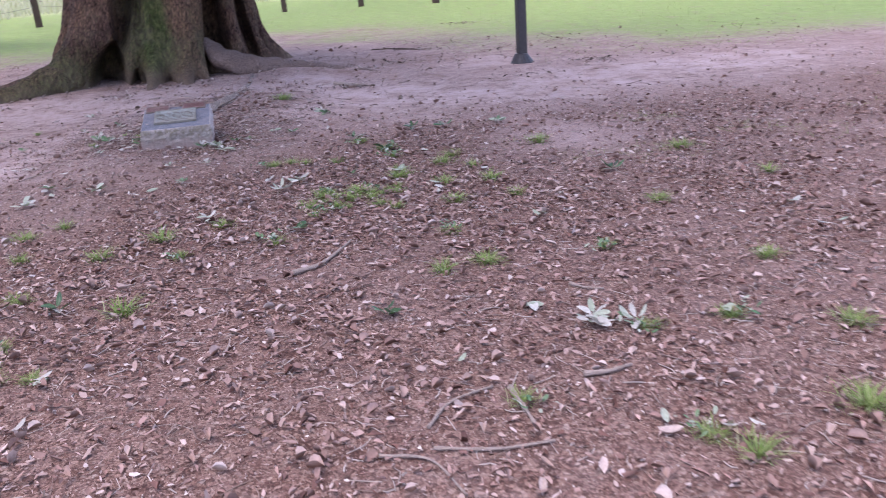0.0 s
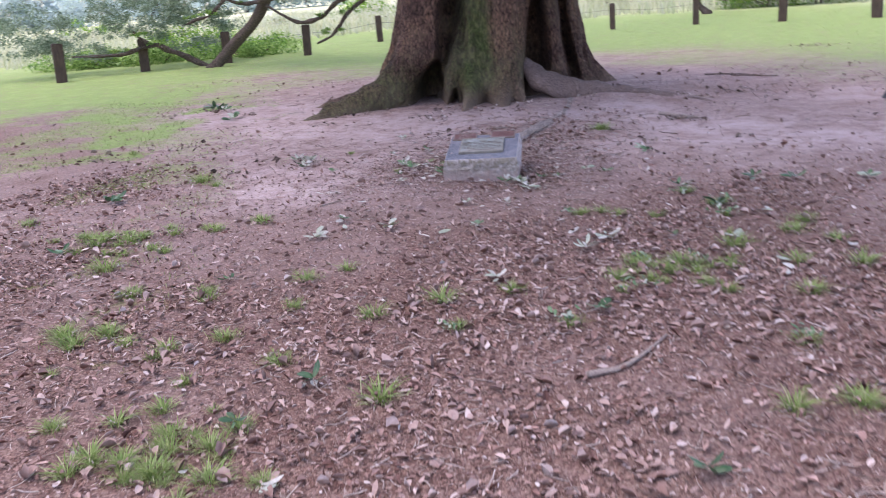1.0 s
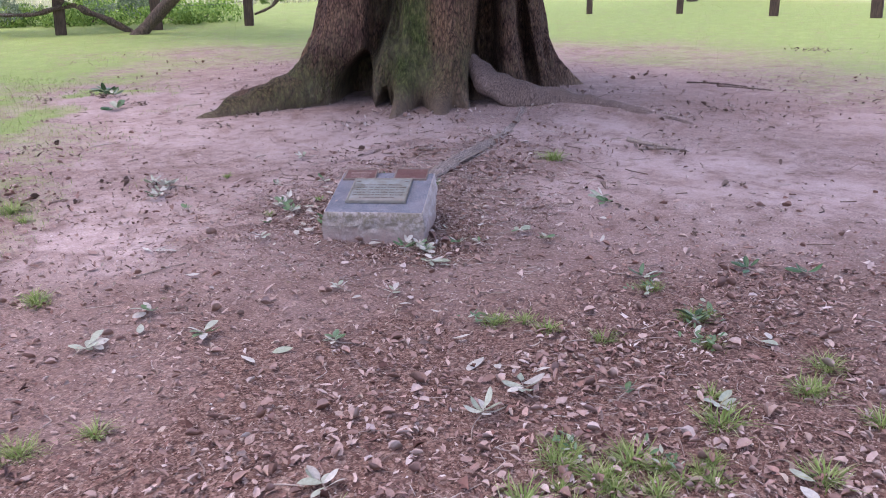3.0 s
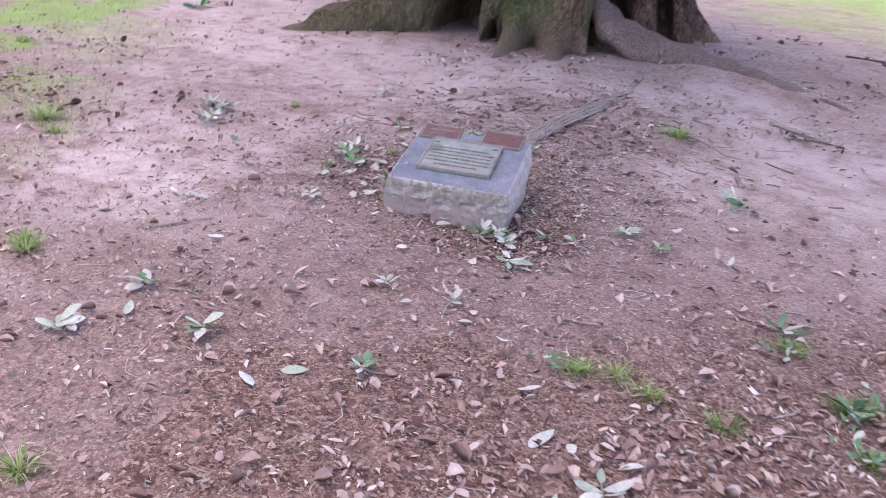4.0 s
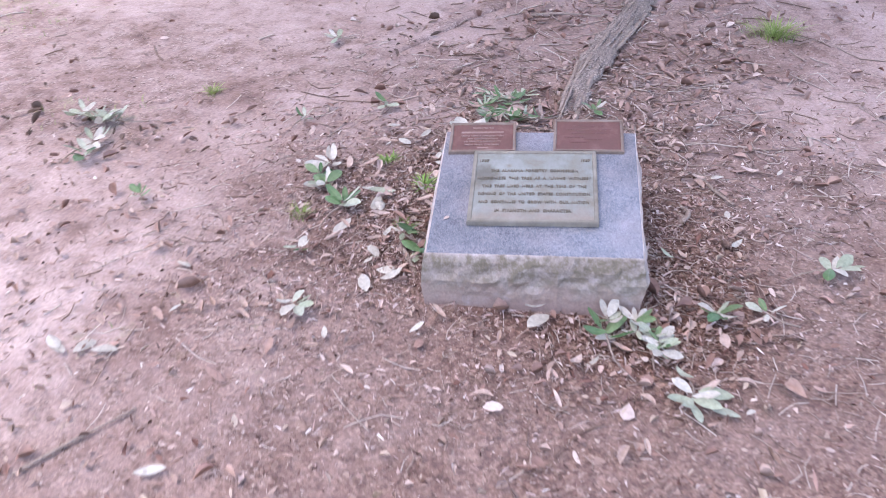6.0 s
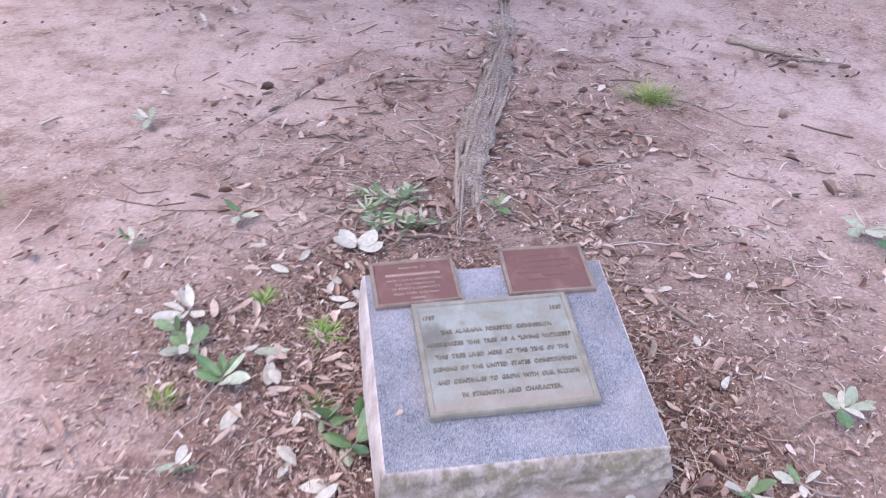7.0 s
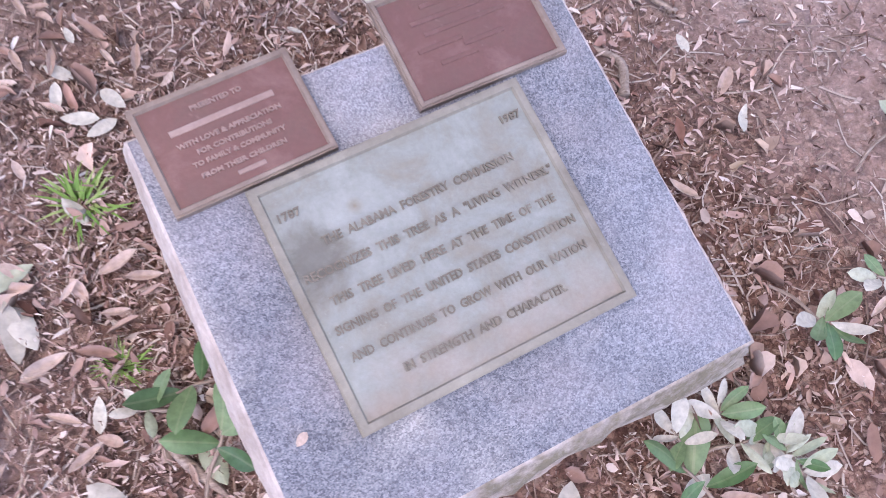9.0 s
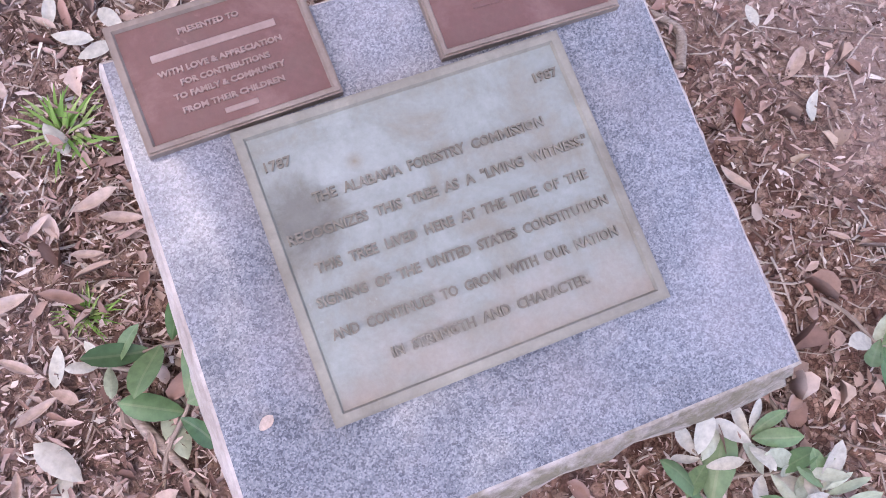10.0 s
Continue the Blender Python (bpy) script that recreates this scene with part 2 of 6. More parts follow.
def mat_bark(name, dark, light, moss=True, scale=1.0, depth=0.05):
    """Upright bark plates parted by dark furrows; furrow shade and lit crests are partly in the colour."""
    m, n, l, b = mat_new(name, 0.92, spec=0.2)
    v, w = coords(n, l, (40 * scale, 40 * scale, (15 if moss else 7.5) * scale)), coords(n, l)
    fur, big = noise_tex(n, l, v, 0.8, 7, 0.7, 0.2), noise_tex(n, l, w, 2.3, 5)
    vo = n.new("ShaderNodeTexVoronoi")
    vo.feature = "DISTANCE_TO_EDGE"
    wob = n.new("ShaderNodeVectorMath")
    wob.operation = "ADD"
    l.new(v, wob.inputs[0])
    l.new(mixc(n, l, 1.0, noise_tex(n, l, v, 0.6, 3), (1.6, 1.6, 1.6), "MULTIPLY"), wob.inputs[1])
    l.new(wob.outputs[0], vo.inputs["Vector"])
    vo.inputs["Scale"].default_value = 1.0
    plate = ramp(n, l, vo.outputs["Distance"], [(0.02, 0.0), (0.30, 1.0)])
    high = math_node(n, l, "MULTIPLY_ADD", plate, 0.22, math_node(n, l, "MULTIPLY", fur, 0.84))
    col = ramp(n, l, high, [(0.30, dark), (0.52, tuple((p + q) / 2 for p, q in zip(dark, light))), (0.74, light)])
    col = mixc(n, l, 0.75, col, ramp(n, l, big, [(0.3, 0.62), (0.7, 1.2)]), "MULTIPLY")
    if moss:
        tint = ramp(n, l, noise_tex(n, l, w, 1.5, 5, 0.65), [(0.36, (0.42, 0.34, 0.37)), (0.52, (0.80, 0.72, 0.70)), (0.66, (1.12, 1.02, 0.88))])
        col = mixc(n, l, 0.9, col, tint, "MULTIPLY")
        # darkens the bark for wet stain and for shade painted into its clefts
        wet_shade = math_node(n, l, "MULTIPLY_ADD", math_node(n, l, "SUBTRACT", fur, 0.5), 0.8, attr(n, "damp_shade"), True)
        col = mixc(n, l, math_node(n, l, "MULTIPLY", wet_shade, 0.85), col, mixc(n, l, 1.0, col, (0.13, 0.115, 0.12), "MULTIPLY"))
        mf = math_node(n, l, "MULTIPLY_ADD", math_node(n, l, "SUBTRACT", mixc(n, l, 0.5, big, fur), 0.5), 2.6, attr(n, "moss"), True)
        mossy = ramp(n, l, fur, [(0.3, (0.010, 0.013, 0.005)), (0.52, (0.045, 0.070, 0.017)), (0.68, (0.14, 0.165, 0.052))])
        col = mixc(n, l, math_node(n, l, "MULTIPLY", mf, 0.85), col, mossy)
        df = math_node(n, l, "MULTIPLY_ADD", math_node(n, l, "SUBTRACT", big, 0.5), 1.2, attr(n, "soil"), True)
        col = mixc(n, l, math_node(n, l, "MULTIPLY", df, 0.75), col, (0.25, 0.18, 0.14))
    l.new(col, b.inputs["Base Color"])
    bump(n, l, b, high, 1.0, depth)
    return m


def mat_plain(name, c1, c2, rough, metal=0.0, scale=18, stretch=(1, 1, 1), depth=0.004):
    m, n, l, b = mat_new(name, rough, metal)
    v = coords(n, l, stretch)
    a = noise_tex(n, l, v, scale, 6, 0.65)
    l.new(ramp(n, l, a, [(0.3, c1), (0.7, c2)]), b.inputs["Base Color"])
    bump(n, l, b, a, 0.5, depth)
    return m


M_EARTH = mat_ground()
M_LITTER = mat_island("dry_leaf_chips", [(0.0, (0.085, 0.042, 0.034)), (0.25, (0.215, 0.113, 0.093)), (0.55, (0.355, 0.215, 0.182)), (0.82, (0.50, 0.340, 0.295)), (0.96, (0.61, 0.465, 0.415)), (1.0, (0.68, 0.60, 0.55))])
M_CHIPS = mat_island("bark_and_leaf_crumbs", [(0.0, (0.055, 0.030, 0.024)), (0.28, (0.16, 0.092, 0.076)), (0.52, (0.31, 0.205, 0.175)), (0.76, (0.50, 0.38, 0.335)), (0.95, (0.64, 0.535, 0.485)), (1.0, (0.74, 0.66, 0.60))])
M_SHREDS = mat_island("shredded_mulch", [(0.0, (0.11, 0.058, 0.048)), (0.3, (0.29, 0.182, 0.160)), (0.65, (0.47, 0.342, 0.310)), (0.93, (0.59, 0.475, 0.44)), (1.0, (0.70, 0.63, 0.60))])
M_DEADLEAF = mat_island("dry_leaves", [(0.0, (0.24, 0.145, 0.122)), (0.35, (0.33, 0.215, 0.185)), (0.7, (0.43, 0.305, 0.265)), (0.9, (0.52, 0.40, 0.36)), (1.0, (0.58, 0.48, 0.44))], 0.75)
M_BITS = mat_island("light_leaf_bits", [(0.0, (0.23, 0.155, 0.13)), (0.4, (0.31, 0.215, 0.18)), (0.8, (0.42, 0.315, 0.27)), (1.0, (0.52, 0.425, 0.343))], 0.8)
M_DARKBITS = mat_island("dark_leaf_bits", [(0.0, (0.15, 0.10, 0.088)), (0.35, (0.27, 0.19, 0.168)), (0.7, (0.40, 0.305, 0.27)), (1.0, (0.60, 0.50, 0.45))], 0.8)
M_PILE = mat_island("old_dark_leaves", [(0.0, (0.065, 0.045, 0.038)), (0.4, (0.17, 0.122, 0.103)), (0.75, (0.30, 0.225, 0.19)), (1.0, (0.54, 0.44, 0.39))], 0.8)
M_TWIG = mat_island("dry_twigs", [(0.0, (0.15, 0.10, 0.08)), (0.35, (0.29, 0.205, 0.17)), (1.0, (0.58, 0.50, 0.45))], 0.85)
M_PALE = mat_leaf("pale_leaf_underside", (0.60, 0.57, 0.51), (0.46, 0.425, 0.375), 0.6)
M_TAN = mat_leaf("tan_dry_leaf", (0.58, 0.46, 0.41), (0.43, 0.295, 0.245), 0.65)
M_GREEN = mat_leaf("green_leaf", (0.075, 0.165, 0.065), (0.17, 0.25, 0.13), 0.4)
M_DARK = mat_leaf("dark_green_leaf", (0.035, 0.09, 0.035), (0.07, 0.14, 0.065), 0.35)
M_GREY = mat_leaf("grey_green_leaf", (0.33, 0.375, 0.27), (0.46, 0.48, 0.39), 0.5)
M_GRASS = mat_island("grass_blades", [(0.0, (0.16, 0.24, 0.065)), (0.5, (0.26, 0.36, 0.11)), (0.85, (0.37, 0.44, 0.17)), (1.0, (0.48, 0.46, 0.28))], 0.5, 0.35)
M_FRESH = mat_island("fresh_grass_blades", [(0.0, (0.15, 0.28, 0.07)), (0.5, (0.25, 0.41, 0.11)), (1.0, (0.42, 0.53, 0.22))], 0.45, 0.3)
M_LAWN = mat_island("lawn_blades", [(0.0, (0.22, 0.30, 0.09)), (0.5, (0.27, 0.36, 0.11)), (0.85, (0.33, 0.41, 0.15)), (1.0, (0.42, 0.43, 0.23))], 0.7, 0.55)
M_GRANITE, M_STONE = mat_granite(), mat_rough_stone()
M_PATINA = mat_bronze("patinated_bronze", (0.22, 0.232, 0.218), (0.275, 0.29, 0.28), (0.20, 0.178, 0.145), 0.6, 0.05, (0.034, 0.194, 0.015))
M_RIM = mat_bronze("worn_bronze_rim", (0.22, 0.20, 0.17), (0.27, 0.25, 0.215), (0.16, 0.14, 0.115), 0.6, 0.1)
M_WORDS = mat_bronze("brown_bronze_letters", (0.165, 0.142, 0.115), (0.21, 0.187, 0.16), (0.125, 0.107, 0.086), 0.6, 0.1)
M_EDGE = mat_bronze("tan_bronze_edge", (0.215, 0.16, 0.135), (0.27, 0.215, 0.185), (0.16, 0.11, 0.09), 0.55, 0.1)
M_WORDS2 = mat_bronze("red_bronze_letters", (0.29, 0.195, 0.175), (0.36, 0.265, 0.24), (0.23, 0.15, 0.13), 0.6, 0.1)
M_RED = mat_bronze("red_brown_bronze", (0.15, 0.070, 0.064), (0.22, 0.125, 0.115), (0.14, 0.078, 0.068), 0.45, 0.15)
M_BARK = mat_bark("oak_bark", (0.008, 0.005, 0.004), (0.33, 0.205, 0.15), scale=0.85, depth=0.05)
M_LIMB = mat_bark("limb_bark", (0.05, 0.038, 0.032), (0.25, 0.185, 0.15), False, 1.6)
M_ROOT = mat_bark("weathered_root", (0.10, 0.072, 0.060), (0.62, 0.51, 0.46), False, 3.0, 0.016)
M_ROOT2 = mat_bark("earthy_root", (0.085, 0.058, 0.050), (0.32, 0.228, 0.20), False, 2.2, 0.02)
M_STICK = mat_plain("grey_stick", (0.15, 0.105, 0.085), (0.39, 0.31, 0.265), 0.9, 0, 60, (0.4, 4, 4))
M_STRAW = mat_plain("pale_stalk", (0.55, 0.50, 0.46), (0.68, 0.64, 0.60), 0.8)
M_POST = mat_plain("weathered_timber", (0.034, 0.022, 0.017), (0.105, 0.068, 0.052), 0.9, 0, 14, (3, 3, 0.4), 0.01)
M_POLE = mat_plain("dark_painted_steel", (0.02, 0.017, 0.02), (0.045, 0.038, 0.042), 0.5, 0.0)
M_WIRE = mat_plain("steel_wire", (0.10, 0.10, 0.10), (0.2, 0.2, 0.2), 0.7, 0.3)
M_CROWN = mat_island("oak_foliage", [(0.0, (0.04, 0.075, 0.025)), (0.6, (0.08, 0.13, 0.045)), (1.0, (0.12, 0.18, 0.07))], 0.5, 0.35)
M_FOL_GREY = mat_island("grey_green_foliage", [(0.0, (0.12, 0.17, 0.11)), (0.5, (0.22, 0.285, 0.19)), (1.0, (0.34, 0.41, 0.29))], 0.85, 0.4)
M_FOL_LIME = mat_island("bright_green_foliage", [(0.0, (0.10, 0.22, 0.04)), (0.5, (0.20, 0.38, 0.06)), (1.0, (0.36, 0.48, 0.10))], 0.6, 0.35)
M_FOL_DEEP = mat_island("deep_green_foliage", [(0.0, (0.10, 0.19, 0.05)), (0.5, (0.22, 0.37, 0.09)), (1.0, (0.38, 0.52, 0.16))], 0.6, 0.35)
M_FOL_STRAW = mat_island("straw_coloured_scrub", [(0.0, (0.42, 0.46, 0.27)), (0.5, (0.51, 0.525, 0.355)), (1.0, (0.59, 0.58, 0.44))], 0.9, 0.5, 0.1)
# distance haze is put into the colour: paler and bluer than real leaves
M_FOL_FAR = mat_island("hazed_far_foliage", [(0.0, (0.46, 0.56, 0.54)), (1.0, (0.58, 0.67, 0.65))], 1.0, 0.5, 0.1)


# ---- mesh helpers ----
def mesh_np(name, verts, faces, mat):
    """A mesh from arrays: verts (n, 3), faces (m, 4) or (m, 3)."""
    me = bpy.data.meshes.new(name)
    verts, faces = np.asarray(verts, np.float32), np.asarray(faces, np.int32)
    me.vertices.add(len(verts))
    me.vertices.foreach_set("co", verts.ravel())
    k = faces.shape[1]
    me.loops.add(faces.size)
    me.loops.foreach_set("vertex_index", faces.ravel())
    me.polygons.add(len(faces))
    me.polygons.foreach_set("loop_start", np.arange(0, faces.size, k, dtype=np.int32))
    me.update(calc_edges=True)
    me.validate()
    me.materials.append(mat)
    return me


def smooth(me):
    me.polygons.foreach_set("use_smooth", np.ones(len(me.polygons), bool))
    return me


def part(name, data, parent, label="", m=None):
    """Links a mesh as one object under a thing or a part."""
    ob = new(name, data)
    ob.parent = parent
    if m is not None:
        ob.matrix_basis = m
    if label:
        ob["label"] = label
    return ob


def from_bm(name, bm, mat):
    me = bpy.data.meshes.new(name)
    bm.to_mesh(me)
    bm.free()
    for q in mat if isinstance(mat, (list, tuple)) else [mat]:
        me.materials.append(q)
    return me


def spline(pts, per=8):
    """Catmull-Rom through pts (any width)."""
    p = np.array(pts, float)
    p = np.vstack([2 * p[0] - p[1], p, 2 * p[-1] - p[-2]])
    out = []
    for i in range(1, len(p) - 2):
        for s in np.arange(per) / per:
            a, b, c, d = p[i - 1:i + 3]
            out.append(0.5 * (2 * b + (c - a) * s + (2 * a - 5 * b + 4 * c - d) * s * s + (3 * b - a - 3 * c + d) * s ** 3))
    out.append(p[-2])
    return np.array(out)


def tube(name, pts, mat, sides=12, per=8, rough=0.0, freq=6.0, seed=0.0, flat=1.0):
    """A tapered, knotty tube. pts: rows of x, y, z, radius."""
    c = spline(pts, per)
    c = np.vstack([c[:1] * (1, 1, 1, 0.02), c, c[-1:] * (1, 1, 1, 0.02)])
    n = len(c)
    tan = np.gradient(c[:, :3], axis=0)
    tan[0], tan[-1] = tan[2], tan[-3]
    tan[1], tan[-2] = tan[2], tan[-3]
    tan /= np.linalg.norm(tan, axis=1)[:, None] + 1e-9
    verts = []
    for i in range(n):
        t = Vector(tan[i])
        side = t.cross(Vector((0, 0, 1)))
        if side.length < 0.2:
            side = t.cross(Vector((0, 1, 0)))
        side.normalize()
        up = side.cross(t)
        for k in range(sides):
            a = 2 * math.pi * k / sides
            r = max(c[i, 3], 0.0005)
            q = Vector(c[i, :3]) + (side * math.cos(a) + up * math.sin(a) * flat) * r
            if rough:
                q += (side * math.cos(a) + up * math.sin(a) * flat) * r * rough * noise.noise(Vector((q.x * freq + seed, q.y * freq, q.z * freq)))
            verts.append(q)
    i, k = np.meshgrid(np.arange(n - 1), np.arange(sides), indexing="ij")
    j = (k + 1) % sides
    f = np.stack([i * sides + k, i * sides + j, (i + 1) * sides + j, (i + 1) * sides + k], -1).reshape(-1, 4)
    return smooth(mesh_np(name, np.array([tuple(v) for v in verts]), f[:, ::-1], mat))


def quads(name, P, ex, ey, ez, L, W, bend, mat, ragged=0.0):
    """Many small bent leaves: six points each, along ex, across ey, lifted along ez."""
    n = len(P)
    lay = np.array([(-0.5, 0, 0), (-0.18, 0.46, 1), (0.22, 0.42, 1), (0.5, 0, 0.3), (0.22, -0.42, 1), (-0.18, -0.46, 1)])
    jag = np.random.RandomState(n).normal(0, ragged, (n, 6, 2))
    V = P[:, None] + ex[:, None] * (lay[None, :, 0] + jag[:, :, 0])[:, :, None] * L[:, None, None] + ey[:, None] * (lay[None, :, 1] + jag[:, :, 1])[:, :, None] * W[:, None, None] + ez[:, None] * lay[:, 2][None, :, None] * (bend * W)[:, None, None]
    b = np.arange(n)[:, None] * 6
    F = np.concatenate([b + np.array([0, 3, 2, 1]), b + np.array([0, 5, 4, 3])], 0)
    return mesh_np(name, V.reshape(-1, 3), F, mat)


def leaves(name, P, ex, ey, ez, L, W, bend, mat):
    """Many curled dry leaves with a rounded outline and a midrib: nine points each."""
    n = len(P)
    lay = np.array([(-0.5, 0, 0), (-0.30, 0.31, 0.8), (0.0, 0.46, 1), (0.30, 0.31, 0.8), (0.5, 0, 0.2), (0.30, -0.31, 0.8), (0.0, -0.46, 1), (-0.30, -0.31, 0.8), (0, 0, -0.15)])
    jag = np.random.RandomState(n).normal(0, 0.045, (n, 9, 2))
    V = P[:, None] + ex[:, None] * (lay[None, :, 0] + jag[:, :, 0])[:, :, None] * L[:, None, None] + ey[:, None] * (lay[None, :, 1] + jag[:, :, 1])[:, :, None] * W[:, None, None] + ez[:, None] * lay[:, 2][None, :, None] * (bend * W)[:, None, None]
    b = np.arange(n)[:, None] * 9
    F = np.concatenate([b + np.array(q) for q in ((0, 8, 2, 1), (8, 4, 3, 2), (0, 7, 6, 8), (8, 6, 5, 4))], 0)
    return mesh_np(name, V.reshape(-1, 3), F, mat)


def frames(rng, n, tilt):
    """Random frames, lying flat within a tilt in radians."""
    yaw, a, b = rng.uniform(0, 2 * np.pi, n), rng.normal(0, tilt, n), rng.normal(0, tilt, n)
    ex = np.stack([np.cos(yaw) * np.cos(a), np.sin(yaw) * np.cos(a), np.sin(a)], 1)
    ey = np.stack([-np.sin(yaw) * np.cos(b), np.cos(yaw) * np.cos(b), np.sin(b)], 1)
    ez = np.cross(ex, ey)
    return ex, ey, ez / np.linalg.norm(ez, axis=1)[:, None]


# ---- the ground ----
TREE = np.array((-3.55, 11.8))
STONE = np.array((-2.1834, 6.7629))
STONE_YAW = 14.0


def fbm(x, y, scale, seed, octaves=3):
    """Smooth value noise on arrays, about -1 to 1."""
    rng = np.random.RandomState(seed)
    out, amp = np.zeros_like(x, float), 1.0
    for o in range(octaves):
        tab = rng.uniform(-1, 1, (64, 64))
        u, v = x / scale + 31.7, y / scale + 17.3
        i, j = np.floor(u).astype(int), np.floor(v).astype(int)
        fu, fv = u - i, v - j
        fu, fv = fu * fu * (3 - 2 * fu), fv * fv * (3 - 2 * fv)
        i0, j0, i1, j1 = i % 64, j % 64, (i + 1) % 64, (j + 1) % 64
        out += amp * ((tab[i0, j0] * (1 - fu) + tab[i1, j0] * fu) * (1 - fv) + (tab[i0, j1] * (1 - fu) + tab[i1, j1] * fu) * fv)
        amp, scale = amp * 0.5, scale * 0.47
    return out


def height(x, y):
    x, y = np.asarray(x, float), np.asarray(y, float)
    near = np.exp(-(((x + 1) / 14) ** 2 + ((y - 7) / 16) ** 2))
    h = near * (0.016 * fbm(x, y, 1.3, 3) + 0.003 * fbm(x, y, 0.22, 5, 2))
    d = np.hypot(x - TREE[0], y - TREE[1])
    h += 0.045 * np.exp(-((d - 1.2) / 1.6) ** 2)
    h += 0.06 * np.exp(-((y - 10.98 + 0.19 * (x + 2.0) + 0.42 * np.maximum(x + 1.2, 0)) / 0.22) ** 2) / (1 + np.exp(-(x + 2.4) / 0.15)) / (1 + np.exp((x + 0.1) / 0.25))
    h += 0.14 / (1 + np.exp(np.clip((x + 8.5) / 0.9, -50, 50))) / (1 + np.exp(np.clip(-(y - 12) / 1.2, -50, 50)))
    s2 = (x + 2.05) ** 2 + (y - 7.0) ** 2
    h += -0.024 * np.tanh((x + 2.05) / 0.3) * np.exp(-s2 / 0.9)
    return h


def gz(x, y):
    return float(height(np.array([x]), np.array([y]))[0])


def bump_at(x, y, cx, cy, rx, ry):
    return np.exp(-(((x - cx) / rx) ** 2 + ((y - cy) / ry) ** 2))


def bareness(x, y):
    b = 0.95 * bump_at(x, y, -3.5, 6.5, 0.9, 0.7) + 0.95 * bump_at(x, y, -4.2, 8.6, 2.0, 1.0) + 0.9 * bump_at(x, y, -5.8, 9.3, 1.8, 1.3)
    b += 0.8 * bump_at(x, y, -0.5, 8.7, 0.9, 0.9) + 1.0 * bump_at(x, y, 1.2, 8.6, 2.0, 1.3) + 0.9 * bump_at(x, y, 3.6, 9.6, 2.2, 1.2)
    b += 0.6 * bump_at(x, y, -1.5, 9.9, 0.8, 0.6) + 0.25 * bump_at(x, y, -2.0, 5.9, 1.0, 0.6) + 0.35 * bump_at(x, y, -1.1, 7.4, 0.5, 0.5) + 0.55 * bump_at(x, y, 1.5, 6.5, 0.9, 0.8)
    b += 0.1 * bump_at(x, y, -5.2, 5.9, 1.6, 1.2) + 0.3 * bump_at(x, y, -4.7, 7.4, 1.3, 0.9) + 0.3 * bump_at(x, y, -2.6, 5.0, 1.2, 0.7) + 0.7 * bump_at(x, y, -3.2, 9.4, 1.6, 0.4)
    return np.clip(b, 0, 1)


# pale dusty patches: x, y, reach along x and y
DUST = ((-3.0, 7.75, 0.36, 0.3), (-2.66, 7.85, 0.30, 0.22), (-3.40, 6.42, 0.45, 0.5), (-3.6, 6.95, 0.5, 0.36), (-3.45, 9.0, 0.9, 0.55), (-3.1, 9.65, 1.5, 0.42), (-0.34, 8.9, 0.6, 0.6), (-1.38, 10.2, 0.4, 0.36), (0.5, 8.6, 0.6, 0.45),
        (0.0, 7.15, 0.42, 0.3), (-6.5, 10.3, 1.5, 0.9), (0.84, 11.0, 0.6, 0.5), (-1.09, 8.17, 0.32, 0.32), (-1.1, 9.6, 0.3, 0.5), (1.94, 9.1, 0.8, 0.9), (-3.25, 7.5, 0.35, 0.3), (3.4, 9.9, 1.2, 0.7), (-5.0, 9.0, 0.9, 0.5), (1.3, 6.6, 0.6, 0.5))


def dust_at(x, y):
    v = 0 * x
    for cx, cy, rx, ry in DUST:
        v = np.maximum(v, 0.85 * np.exp(-((((x - cx) / (1.15 * rx)) ** 2 + ((y - cy) / (1.15 * ry)) ** 2) ** 2)))
    return v + 0.06 * bump_at(x, y, -2.6, 8.6, 3.2, 2.2) + 0.25 * bump_at(x, y, -6.5, 7.0, 2.5, 2.5) + 0.3 * bump_at(x, y, -3.7, 5.3, 1.1, 0.8)


def trodden(x, y):
    """Brown soil with little litter, in front of and beside the stone."""
    return np.clip(0.75 * bump_at(x, y, -2.3, 5.9, 1.5, 0.75) + 0.5 * bump_at(x, y, -1.2, 6.4, 0.7, 0.9) + 0.5 * bump_at(x, y, -1.7, 4.9, 0.8, 0.6), 0, 0.85)


def litter_at(x, y):
    v = 0.86 - 0.85 * bareness(x, y) + 0.20 * fbm(x, y, 0.7, 8) + 0.16 * fbm(x, y, 1.7, 9)
    v -= 0.5 * bump_at(x, y, -2.2, 7.0, 1.5, 1.0)
    v += 0.3 * bump_at(x, y, 0.6, 2.3, 1.9, 1.2)
    v *= 1 - 0.75 / (1 + np.exp(-(y - 8.0 - 0.25 * np.abs(x + 2.5)) / 0.5))
    # round the stone, darker soil also imitates the shade between mulch chips
    v = np.maximum(v, 0.85 * bump_at(x, y, -2.2, 7.3, 0.5, 0.5) + 0.5 * bump_at(x, y, -0.6, 11.6, 1.8, 0.9) + 0.9 * bump_at(x, y, -1.55, 6.85, 0.36, 0.45))
    return np.clip(v, 0.05, 1)


